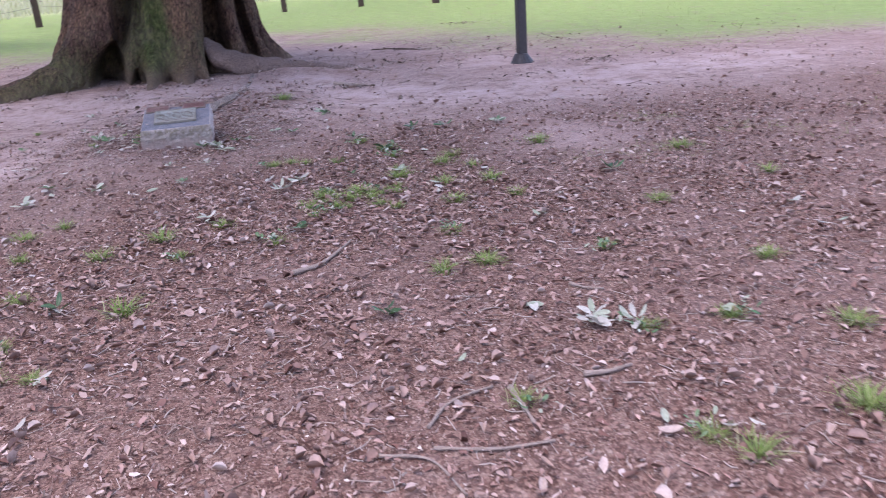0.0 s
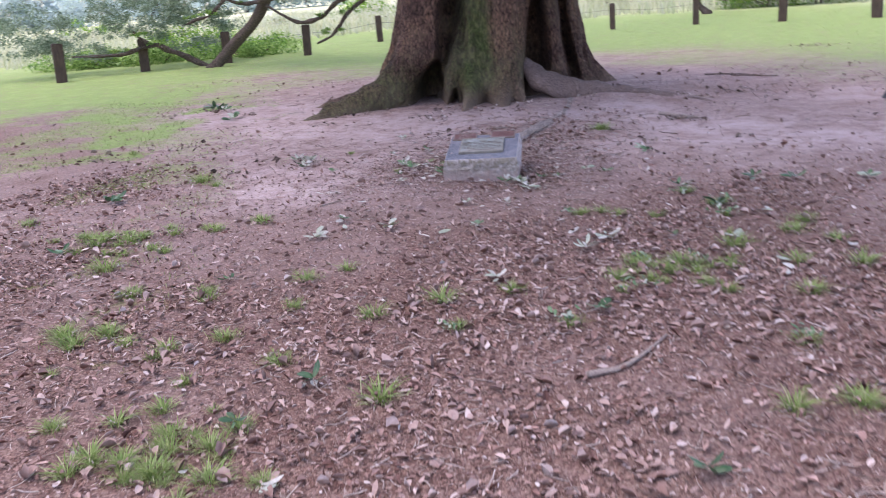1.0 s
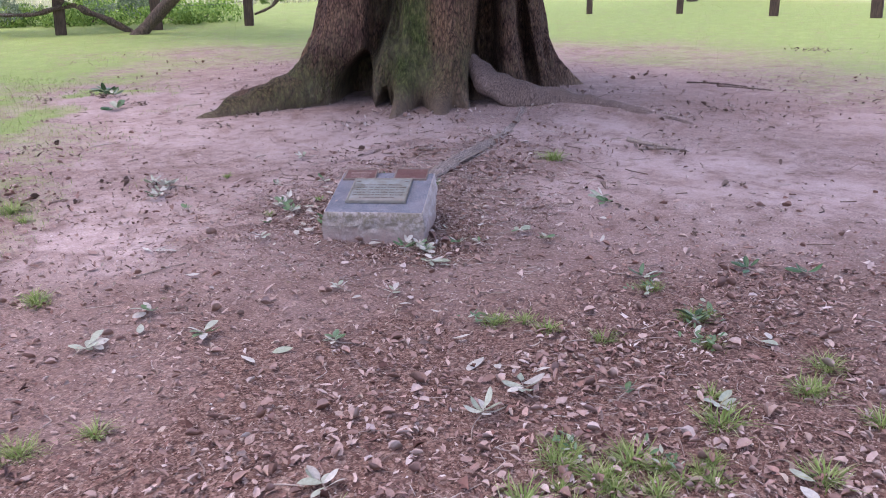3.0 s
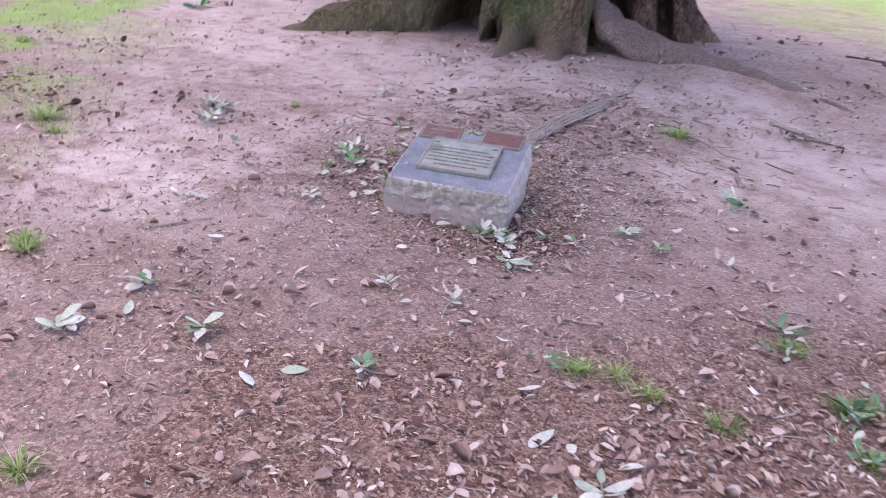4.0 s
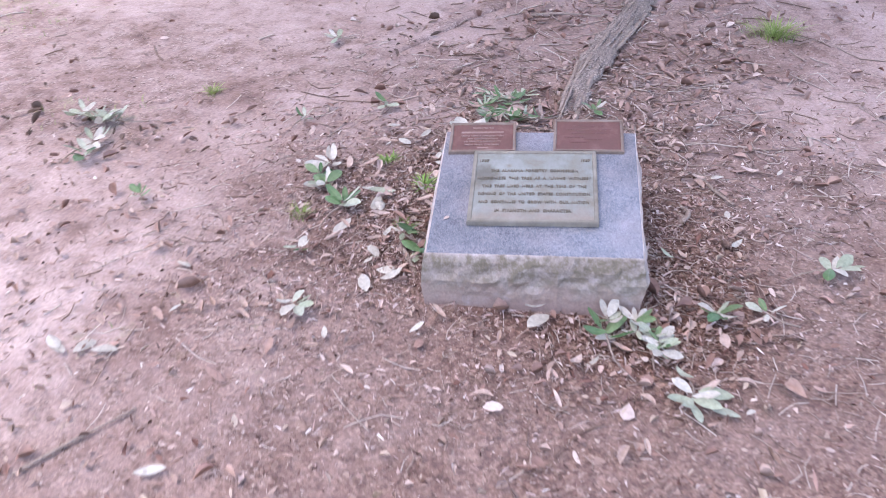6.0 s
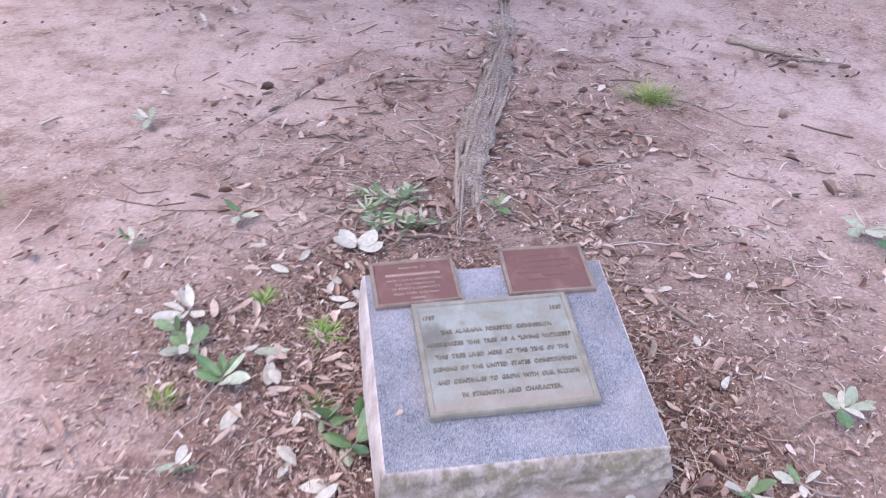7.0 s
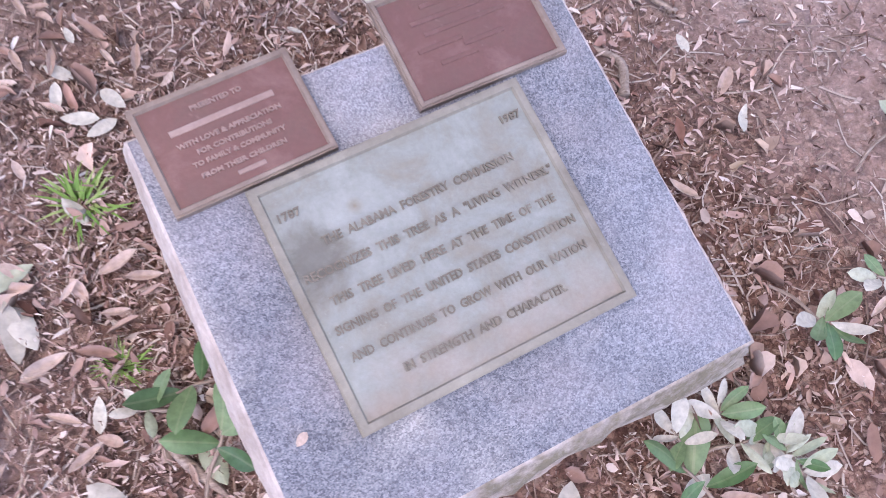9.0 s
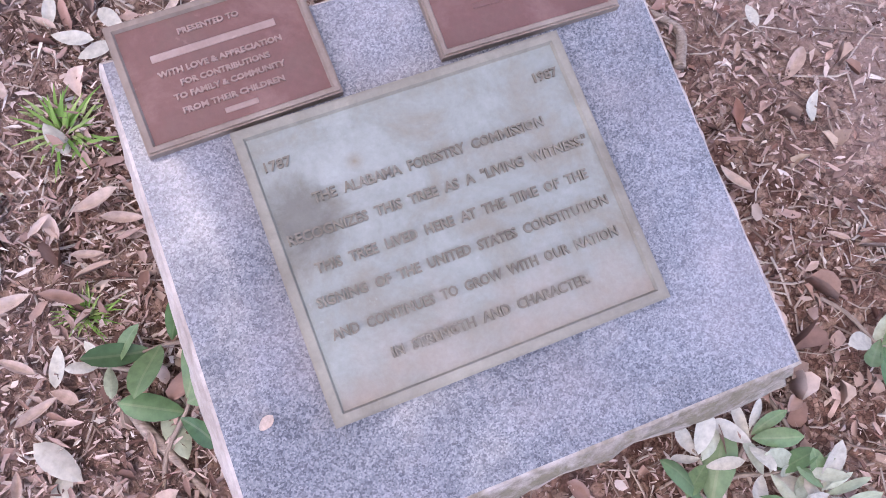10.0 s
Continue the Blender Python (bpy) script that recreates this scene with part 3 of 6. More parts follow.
def grass_at(x, y):
    d = np.hypot((x - TREE[0]) / 1.25, y - TREE[1])
    g = 1 / (1 + np.exp(-(d - 4.3 - 0.9 * fbm(x, y, 1.9, 11)) / 0.9)) / (1 + np.exp(-(y - 11.6 + 0.12 * np.abs(x + 3) - 0.25 * (x > 0) * x) / 0.6))
    side = 0.30 * bump_at(x, y, 3.4, 7.4, 1.8, 1.4) + 0.22 * bump_at(x, y, 1.7, 6.2, 1.1, 0.8) + 0.34 * bump_at(x, y, -5.0, 6.2, 1.8, 1.6) + 0.32 * bump_at(x, y, -3.3, 3.6, 1.2, 1.3) + 0.85 * bump_at(x, y, -8.8, 10.6, 2.4, 1.4) + 0.55 * bump_at(x, y, -6.8, 8.2, 1.6, 1.2)
    near = (0.10 + side) * np.clip(1.6 * fbm(x, y, 0.6, 21), 0, 1) * (bareness(x, y) < 0.85)
    thin = (0.60 * bump_at(x, y, -9.3, 10.8, 2.8, 2.2) + 0.56 * bump_at(x, y, -7.2, 7.8, 2.2, 1.6)) * np.clip(0.75 + 0.9 * fbm(x, y, 0.8, 23), 0, 1.2)
    return np.clip(g + near * (y < 11) + thin * (d > 2.5), 0, 1)


def build_ground():
    def axis(lo, hi, step, reach):
        core = np.arange(lo, hi, step)
        out, s, p, q = [], step, lo, hi
        left, right = [], []
        while q < reach:
            s *= 1.13
            p, q = p - s, q + s
            left.append(p)
            right.append(q)
        return np.concatenate([left[::-1], core, right])

    xs, ys = axis(-7.0, 4.5, 0.045, 420), axis(0.5, 13.5, 0.045, 420)
    X, Y = np.meshgrid(xs, ys, indexing="ij")
    Z = height(X, Y)
    V = np.stack([X, Y, Z], -1).reshape(-1, 3)
    nx, ny = X.shape
    i, j = np.meshgrid(np.arange(nx - 1), np.arange(ny - 1), indexing="ij")
    F = np.stack([i * ny + j, (i + 1) * ny + j, (i + 1) * ny + j + 1, i * ny + j + 1], -1).reshape(-1, 4)
    me = smooth(mesh_np("ground", V, F, M_EARTH))
    d = np.hypot(X - TREE[0], Y - TREE[1])
    meadow = 1 / (1 + np.exp(-(d - 18.5 - 0.05 * np.abs(X) - 1.2 * fbm(X, Y, 5, 33)) / 0.8))
    for name, val in (("litter", np.clip(litter_at(X, Y) - 0.15 * trodden(X, Y) + 0.5 * bump_at(X, Y, -1.1, 5.3, 1.4, 1.0), 0, 1) + 0.5 * bump_at(X, Y, -1.85, 7.15, 0.6, 0.55) - 0.35 * bump_at(X, Y, -5.2, 5.2, 2.2, 2.4)), ("grass", grass_at(X, Y)), ("meadow", meadow), ("dust", dust_at(X, Y))):
        a = me.attributes.new(name, "FLOAT", "POINT")
        a.data.foreach_set("value", val.ravel().astype(np.float32))
    return tagged(new("ground", me), "pinkish bare earth with leaf litter, lawn and a far meadow", "ground", kind="structure")


build_ground()


# ---- the great oak ----
E_AXIS, N_AXIS = np.array((0.935, 0.354)), np.array((0.354, -0.935))


def gauss(phi, c, w, power=2):
    d = np.abs((phi - c + 180) % 360 - 180)
    return np.exp(-(d / w) ** power)


def build_trunk():
    na, nz = 700, 170
    phi = np.arange(na) * 360 / na
    zz = np.concatenate([np.linspace(-0.15, 1.9, 135), np.linspace(1.95, 3.4, nz - 135)])
    P, Z = np.meshgrid(phi, zz, indexing="ij")
    zc = np.maximum(Z, 0)
    low = np.clip(zc / 0.55, 0, 1)
    R = 1.09 + 0.05 * np.exp(-zc / 0.4) + 0.02 * np.cos(np.radians(3 * P + 40))
    # root flares, slimmer towards their tips: direction, width, reach, height
    for c, w, reach, h in ((147, 15, 1.30, 0.48), (168, 6, 0.80, 0.55), (116, 6, 0.74, 0.24), (102, 8.0, 0.80, 0.26), (87, 11, 0.62, 0.26), (76, 6, 0.28, 0.35),
                           (40, 8, 0.28, 0.5), (21, 8, 0.42, 0.42), (-3, 11, 0.62, 0.50), (205, 14, 0.7, 0.5), (245, 16, 0.8, 0.5), (290, 14, 0.6, 0.5), (325, 12, 0.7, 0.5)):
        R += reach * gauss(P, c, w * (0.42 + 0.58 * low)) * np.exp(-zc / h)
    # ribs that run up the trunk, and shallow grooves between them: direction, width, depth, from and to height
    for c, w, d, z0, z1 in ((138, 15, 0.13, 0.3, 9), (80, 11, 0.14, -1, 9), (47, 6, 0.10, 0.1, 9), (12, 10, 0.08, 0, 9), (165, 10, 0.03, 0, 9),
                            (111, 6.0, -0.16, 0.72, 9), (129, 7.5, -0.20, -1, 0.46), (96, 5, -0.05, 0.4, 9),
                            (59, 6.8, -0.14, 0.24, 1.15), (60, 4.0, -0.10, 1.0, 9), (33, 5.0, -0.20, 0.02, 1.5), (33, 4, -0.12, 1.4, 9), (160.5, 2.6, -0.30, -1, 0.75),
                            (110.5, 2.0, -0.10, -1, 0.14), (94, 3.0, -0.06, -1, 0.16), (69, 3.0, -0.22, -1, 0.40), (81, 2.6, -0.06, -1, 0.14), (88, 1.6, -0.04, 0.3, 9), (149, 3, -0.06, 0.5, 9), (10, 3, -0.14, -1, 0.5)):
        win = 1 / (1 + np.exp(-(Z - z0) / 0.06)) / (1 + np.exp((Z - z1) / 0.06))
        R += d * gauss(P, c, w) * win
    R = np.maximum(R, 0.32)
    R += 0.60 * np.clip((Z - 1.22) / 1.2, 0, 2) * np.clip(np.cos(np.radians(P - 8)), 0, 1) ** 2 + 0.15 * np.clip((Z - 1.6) / 1.5, 0, 2) * gauss(P, 180, 40)
    a = np.radians(P)
    for k in range(na):
        ca, sa = math.cos(a[k, 0]), math.sin(a[k, 0])
        for q in range(nz):
            z, r = Z[k, q], R[k, q]
            u = Vector((ca * r * 4.5, sa * r * 4.5, z * 1.1))
            fur = Vector((ca * r * 17, sa * r * 17, z * 2.2))
            R[k, q] += 0.012 - 0.030 * abs(noise.noise(fur)) + 0.035 * noise.noise(u) + 0.014 * noise.noise(u * 2.7)
    across, out = R * np.cos(a), R * np.sin(a)
    # hollows and clefts that run straight into the wood: heights, then place across, half width and depth at those heights
    cut = np.zeros_like(Z)
    for hs, cs, ws, ds in (((0.22, 0.32, 0.60, 1.05, 1.35, 2.4), (0.58, 0.585, 0.575, 0.60, 0.64, 0.70), (0.07, 0.125, 0.130, 0.085, 0.05, 0.04), (0.0, 0.75, 0.85, 0.80, 0.35, 0.25)),
                           ((0.38, 0.55, 1.12, 1.64, 2.4), (-0.62, -0.60, -0.50, -0.42, -0.40), (0.03, 0.07, 0.125, 0.12, 0.10), (0.0, 0.35, 0.50, 0.42, 0.35)),
                           ((-0.2, 0.12, 0.38, 0.62), (-0.80, -0.80, -0.77, -0.66), (0.19, 0.18, 0.115, 0.03), (1.15, 1.15, 1.0, 0.0)),
                           ((-0.2, 0.10, 0.25), (-0.50, -0.49, -0.47), (0.045, 0.04, 0.02), (0.55, 0.5, 0.0)),
                           ((0.05, 0.2, 0.7, 1.1, 2.4), (1.12, 1.09, 0.99, 0.95, 1.0), (0.05, 0.06, 0.055, 0.04, 0.03), (0.1, 0.35, 0.35, 0.2, 0.15))):
        c, w, d = (np.interp(Z, hs, q) for q in (cs, ws, ds))
        cut = np.maximum(cut, d * np.exp(-((across - c) / w) ** 4))
    out = np.where(out > 0, np.maximum(out - cut, np.minimum(out, 0.1)), out)
    X = TREE[0] + across * E_AXIS[0] + out * N_AXIS[0]
    Y = TREE[1] + across * E_AXIS[1] + out * N_AXIS[1]
    V = np.stack([X, Y, Z], -1).reshape(-1, 3)
    i, j = np.meshgrid(np.arange(na), np.arange(nz - 1), indexing="ij")
    i2 = (i + 1) % na
    F = np.stack([i * nz + j, i * nz + j + 1, i2 * nz + j + 1, i2 * nz + j], -1).reshape(-1, 4)
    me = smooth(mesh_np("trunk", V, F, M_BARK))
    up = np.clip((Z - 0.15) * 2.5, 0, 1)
    # moss; its term at 110 also paints the shaded cleft dark
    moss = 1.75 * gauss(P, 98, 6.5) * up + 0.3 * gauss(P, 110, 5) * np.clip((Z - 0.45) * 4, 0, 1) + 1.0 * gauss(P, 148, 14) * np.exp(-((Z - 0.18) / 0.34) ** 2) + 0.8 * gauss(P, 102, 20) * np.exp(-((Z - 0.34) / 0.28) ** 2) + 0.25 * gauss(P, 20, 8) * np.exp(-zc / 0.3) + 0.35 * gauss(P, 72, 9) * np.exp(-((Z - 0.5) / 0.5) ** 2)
    soil = np.exp(-zc / 0.13) * 1.0 + 0.3 * gauss(P, 90, 30) * np.exp(-zc / 0.3)
    # dark streak beside the moss, part wet stain; other terms paint shade into recesses
    damp_shade = 0.55 * gauss(P, 127, 10) * np.exp(-((Z - 0.28) / 0.3) ** 2) + 0.35 * gauss(P, 47, 8) * np.clip((Z - 0.8) * 2, 0, 1) + 0.4 * gauss(P, 22, 20) * np.clip((Z - 0.25) * 2, 0, 1) + 0.3 * gauss(P, 150, 14) * np.exp(-((Z - 0.35) / 0.25) ** 2) + gauss(P, 113, 7.5, 4) * np.clip((Z - 0.35) * 3, 0, 1) + 0.5 * gauss(P, 104, 4) * np.clip((Z - 0.9) * 2, 0, 1)
    for name, val in (("moss", moss), ("soil", soil), ("damp_shade", damp_shade)):
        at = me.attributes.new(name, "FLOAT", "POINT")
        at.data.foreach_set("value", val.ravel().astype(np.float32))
    return me


def leaf_cloud(name, blobs, n, size, mat, seed, flat=0.6, clump=0.35, heap=45):
    """Leaves in clumps inside ellipsoids. blobs: rows of x, y, z, rx, ry, rz."""
    rng = np.random.RandomState(seed)
    B = np.array(blobs, float)
    vol = B[:, 3] * B[:, 4] + B[:, 3] * B[:, 5]
    nc = max(8, n // heap)
    pick = rng.choice(len(B), nc, p=vol / vol.sum())
    u = rng.normal(size=(nc, 3))
    u /= np.linalg.norm(u, axis=1)[:, None]
    C = B[pick, :3] + u * B[pick, 3:] * (rng.uniform(0.25, 1, nc) ** 0.5)[:, None]
    k = rng.randint(0, nc, n)
    P = C[k] + rng.normal(size=(n, 3)) * clump * np.minimum(B[pick[k], 3:].min(1), 1.6)[:, None] * np.array((1, 1, flat))
    P[:, 2] = np.maximum(P[:, 2], size * 0.3)
    ex, ey, ez = frames(rng, n, 0.8)
    L = size * rng.uniform(0.6, 1.3, n)
    return quads(name, P, ex, ey, ez, L, L * 0.55, np.full(n, 0.2), mat)


oak = tagged(new("oak_tree"), "huge old oak with a buttressed mossy trunk on bare earth", "tree")
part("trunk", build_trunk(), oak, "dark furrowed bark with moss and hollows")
tx, ty = TREE
# great limbs under the crown
for k, (az2, reach, rise, r0) in enumerate(((15, 9, 5.5, 0.55), (75, 8, 6.5, 0.5), (130, 9, 5.0, 0.5), (190, 10, 5.5, 0.55), (235, 10, 4.8, 0.5), (275, 10, 5.2, 0.55), (320, 10, 5.0, 0.5))):
    c, s = math.cos(radians(az2)), math.sin(radians(az2))
    part("limb", tube("limb", [(tx + 0.5 * c, ty + 0.5 * s, 2.4, r0 * 1.3), (tx + 1.8 * c, ty + 1.8 * s, 3.7, r0), (tx + reach * 0.5 * c - s, ty + reach * 0.5 * s + c, rise, r0 * 0.65), (tx + reach * c, ty + reach * s, rise + 1.0, r0 * 0.2)], M_LIMB, 12, 6, 0.25, 1.5, k), oak)
# a low limb that comes down to the grass, with its branches
part("limb", tube("limb", [(-11.8, 16.2, -0.05, 0.13), (-11.2, 16.4, 0.5, 0.12), (-10.6, 16.5, 1.0, 0.115), (-10.2, 16.5, 1.45, 0.12), (-9.9, 16.4, 1.85, 0.13), (-9.2, 15.8, 3.0, 0.22), (-7.0, 14.2, 4.2, 0.3), (-4.2, 12.2, 3.2, 0.4)], M_LIMB, 12, 8, 0.3, 2, 9), oak, "low limb bending down to the grass")
for k, pts in enumerate((
        [(-7.3, 17.3, 2.4, 0.10), (-7.7, 17.2, 1.65, 0.09), (-8.05, 17.0, 1.4, 0.08), (-8.5, 16.7, 1.33, 0.07), (-8.9, 16.5, 1.02, 0.06), (-9.3, 16.2, 0.97, 0.05), (-9.8, 15.9, 1.35, 0.03)],
        [(-8.0, 17.0, 1.38, 0.06), (-8.4, 16.8, 1.07, 0.05), (-8.7, 16.6, 0.66, 0.04), (-9.0, 16.4, 0.5, 0.02)],
        [(-8.9, 16.4, 2.4, 0.09), (-9.0, 16.4, 1.8, 0.08), (-9.2, 16.3, 1.55, 0.07), (-9.55, 16.05, 1.5, 0.06), (-10.15, 15.6, 1.42, 0.05), (-10.7, 15.2, 1.69, 0.03)],
        [(-10.4, 15.4, 1.56, 0.05), (-10.7, 15.2, 1.25, 0.04), (-10.9, 15.0, 1.18, 0.035), (-11.1, 14.8, 1.08, 0.02)],
        [(-12.0, 16.6, 0.05, 0.10), (-12.25, 16.5, 0.25, 0.10), (-12.6, 16.2, 0.5, 0.09), (-12.9, 15.9, 0.68, 0.07), (-13.4, 15.4, 0.56, 0.06), (-14.2, 14.8, 0.6, 0.03)],
        [(-12.9, 15.9, 0.68, 0.05), (-13.1, 15.7, 0.9, 0.04), (-13.2, 15.6, 1.15, 0.02)],
        [(-2.2, 28.0, -0.05, 0.14), (-2.56, 27.95, 0.4, 0.11), (-2.6, 27.9, 1.1, 0.12), (-2.4, 27.9, 1.9, 0.13), (-2.2, 26.5, 4.0, 0.16), (-2.6, 20.5, 6.0, 0.25)],
        [(-2.5, 25.9, 2.3, 0.06), (-2.65, 25.9, 1.87, 0.06), (-2.87, 25.9, 1.5, 0.05), (-3.2, 25.85, 1.2, 0.04), (-3.1, 25.85, 0.95, 0.03), (-2.7, 26.6, 0.8, 0.03)],
        [(-2.3, 27.5, 2.3, 0.10), (-1.5, 28.0, 1.87, 0.10), (-1.1, 28.0, 1.8, 0.10), (-0.76, 28.0, 1.33, 0.09), (-0.3, 28.0, 0.6, 0.08), (-0.1, 28.0, 0.0, 0.07)],
        [(1.6, 26.0, 2.6, 0.09), (2.13, 26.0, 1.82, 0.09), (2.5, 26.0, 1.35, 0.07), (2.9, 25.9, 0.9, 0.04)],
        [(-2.5, 27.9, 0.62, 0.05), (-2.17, 27.95, 0.46, 0.04), (-1.7, 28.0, 0.35, 0.02)])):
    part("branch", tube("branch", [(x, y, z, r * 0.75) for x, y, z, r in pts], M_LIMB, 7, 7, 0.8, 6, k), oak, "dark crooked drooping branch")
    tagged(part("fern", leaf_cloud("fern", [(x + dx, y, z + 0.05, 0.16, 0.10, 0.06) for x, y, z, r in pts[:-1] for dx in (-0.12, 0.1)], 420, 0.045, M_FOL_DEEP, 300 + k, 0.4, 0.6), oak, "small ferns growing along the branch"), kind="stuff")
# the second mass is added out of view to cut sky glare on the granite
crown_blobs = [(tx, ty, 11.0, 7, 7, 2.0), (0.0, 5.0, 9.6, 4.0, 4.0, 1.2)]
for k in range(14):
    a = k * 2 * math.pi / 14
    crown_blobs.append((tx + 11 * math.cos(a), ty + 11 * math.sin(a), 8.8 + 0.8 * math.sin(3 * k), 3.8, 3.8, 1.3))
for k in range(8):
    a = k * 2 * math.pi / 8 + 0.3
    crown_blobs.append((tx + 6 * math.cos(a), ty + 6 * math.sin(a), 9.8, 3.2, 3.2, 1.5))
part("crown", leaf_cloud("crown", crown_blobs, 22000, 0.24, M_CROWN, 4, 0.5, 0.34, 220), oak, "broad dark green leafy crown")
# unseen leaves added to break up skylight and its reflection in the stone
part("foliage", leaf_cloud("foliage", [(-2.6, 7.0, 8.3, 3.6, 3.2, 0.7), (-1.0, 9.6, 8.6, 3.0, 2.4, 0.7)], 8500, 0.19, M_CROWN, 5, 0.4, 0.33, 65), oak, "unseen leaf mass added to block skylight over the clearing")
# unseen mass added where the polished top would mirror open sky
part("foliage", leaf_cloud("foliage", [(0.1, 4.7, 8.6, 1.9, 1.5, 0.5)], 3000, 0.19, M_CROWN, 7, 0.4, 0.33, 65), oak, "unseen leaf mass added to block skylight over the clearing")
part("foliage", leaf_cloud("foliage", [(-13.4, 16.4, 1.35, 1.5, 1.2, 0.45), (-14.6, 15.6, 0.75, 1.3, 1.0, 0.4), (-12.6, 17.2, 1.35, 0.9, 0.8, 0.4), (-10.9, 15.6, 2.1, 1.2, 1.0, 0.4), (-8.9, 17.2, 2.2, 1.2, 0.9, 0.45), (-13.0, 17.5, 0.9, 1.4, 0.9, 0.5), (-15.8, 15.2, 1.2, 1.2, 1.0, 0.6), (-14.0, 16.8, 1.75, 1.3, 1.0, 0.5), (-12.0, 17.6, 2.1, 1.3, 1.0, 0.4), (-10.2, 17.4, 1.7, 0.9, 0.8, 0.35)], 24000, 0.065, M_FOL_GREY, 6, 0.45, 0.2), oak, "grey-green drooping oak foliage")

# root toes round the foot of the trunk: direction, then rows of reach, height, radius
def polar(phi, r, z):
    a = radians(phi)
    return (tx + r * (math.cos(a) * E_AXIS[0] + math.sin(a) * N_AXIS[0]), ty + r * (math.cos(a) * E_AXIS[1] + math.sin(a) * N_AXIS[1]), z)


for phi, turn, mossy, rows in ((147, 3, 0.9, ((1.5, 0.20, 0.24), (1.9, 0.09, 0.19), (2.35, 0.0, 0.14), (2.95, -0.14, 0.08))),
                               (168, 4, 0.1, ((1.3, 0.28, 0.16), (1.75, 0.08, 0.12), (2.2, -0.02, 0.09), (2.6, -0.1, 0.06)))):
    pts = []
    for k, (r, z, rad) in enumerate(rows):
        x, y, _ = polar(phi + turn * k / len(rows), r, z)
        pts.append((x, y, z + (gz(x, y) if z < 0.2 else 0.0), rad))
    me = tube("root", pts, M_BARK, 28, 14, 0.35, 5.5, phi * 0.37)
    zs = np.zeros(len(me.vertices) * 3, np.float32)
    me.vertices.foreach_get("co", zs)
    zs = zs.reshape(-1, 3)[:, 2]
    for name, val in (("moss", mossy * np.exp(-np.maximum(zs, 0) / 0.45)), ("soil", np.exp(-np.maximum(zs, 0) / 0.10) * 0.9)):
        at = me.attributes.new(name, "FLOAT", "POINT")
        at.data.foreach_set("value", val.astype(np.float32))
    part("root", me, oak, "mossy bark-covered root flare" if mossy > 0.2 else "bark-covered root flare")

# surface roots
for label, pts in (("weathered surface root with torn bark", [(-2.11, 7.93, -0.02, 0.02), (-2.115, 8.1, 0.0, 0.04), (-2.12, 8.43, 0.01, 0.055), (-2.08, 8.9, 0.008, 0.058), (-2.05, 9.5, -0.012, 0.055), (-2.08, 10.2, -0.028, 0.05), (-2.2, 10.9, -0.05, 0.05)]),
                   ("thick surface root running out over the earth", [(-2.84, 11.06, 0.42, 0.10), (-2.72, 10.98, 0.30, 0.14), (-2.53, 10.90, 0.17, 0.17), (-2.25, 10.93, 0.05, 0.19), (-1.75, 11.05, -0.03, 0.16), (-1.2, 10.84, -0.07, 0.12), (-0.75, 10.52, -0.065, 0.08), (-0.18, 10.10, -0.05, 0.055), (0.35, 9.8, -0.07, 0.03)]),
                   ("half buried root", [(-3.25, 8.15, -0.05, 0.035), (-3.05, 8.4, -0.022, 0.045), (-2.9, 8.75, -0.016, 0.045), (-2.68, 9.15, -0.018, 0.05), (-2.4, 9.5, -0.06, 0.05)]),
                   ("half buried root", [(-1.5, 9.1, -0.05, 0.03), (-1.32, 8.94, -0.018, 0.03), (-1.14, 8.73, -0.016, 0.03), (-0.95, 8.52, -0.018, 0.03), (-0.7, 8.25, -0.05, 0.03)])):
    pts = [(x, y, z + gz(x, y), r) for x, y, z, r in pts]
    torn = label.startswith("weathered")
    if torn:
        for k in range(40):
            i0 = random.randint(0, 3)
            i1 = min(len(pts), i0 + random.randint(3, 5))
            off = random.uniform(-0.055, 0.055)
            strip = [(x + off + random.gauss(0, 0.012), y + random.uniform(-0.1, 0.1), z + 0.026 * math.cos(off * 26) + random.uniform(-0.004, 0.008), random.uniform(0.004, 0.011)) for x, y, z, r in pts[i0:i1]]
            part("bark_strip", tube("bark_strip", strip, random.choice((M_ROOT, M_ROOT, M_STICK)), 6, 8, 0.7, 30, k, 0.6), oak, "torn grey bark strip on the root")
    part("root", tube("root", pts, M_ROOT if torn else M_EARTH if label.startswith("half") else M_ROOT2, 14, 12, 0.9 if torn else 0.4, 18 if torn else 5, 3.0, 0.55 if torn else 0.8), oak, label)


# ---- fence posts, wire and pole ----
def post_mesh():
    bm = bmesh.new()
    bmesh.ops.create_cube(bm, size=1.0)
    bmesh.ops.scale(bm, vec=(0.2, 0.2, 0.82), verts=bm.verts)
    bmesh.ops.translate(bm, vec=(0, 0, 0.31), verts=bm.verts)
    bmesh.ops.bevel(bm, geom=list(bm.edges), offset=0.014, segments=2, affect="EDGES")
    bmesh.ops.subdivide_edges(bm, edges=list(bm.edges), cuts=2)
    for v in bm.verts:
        v.co += Vector((noise.noise(v.co * 9), noise.noise(v.co * 9 + Vector((5, 0, 0))), 0.6 * noise.noise(v.co * 9 + Vector((0, 7, 0))))) * 0.012
    return from_bm("fence_post", bm, M_POST)


POST = post_mesh()
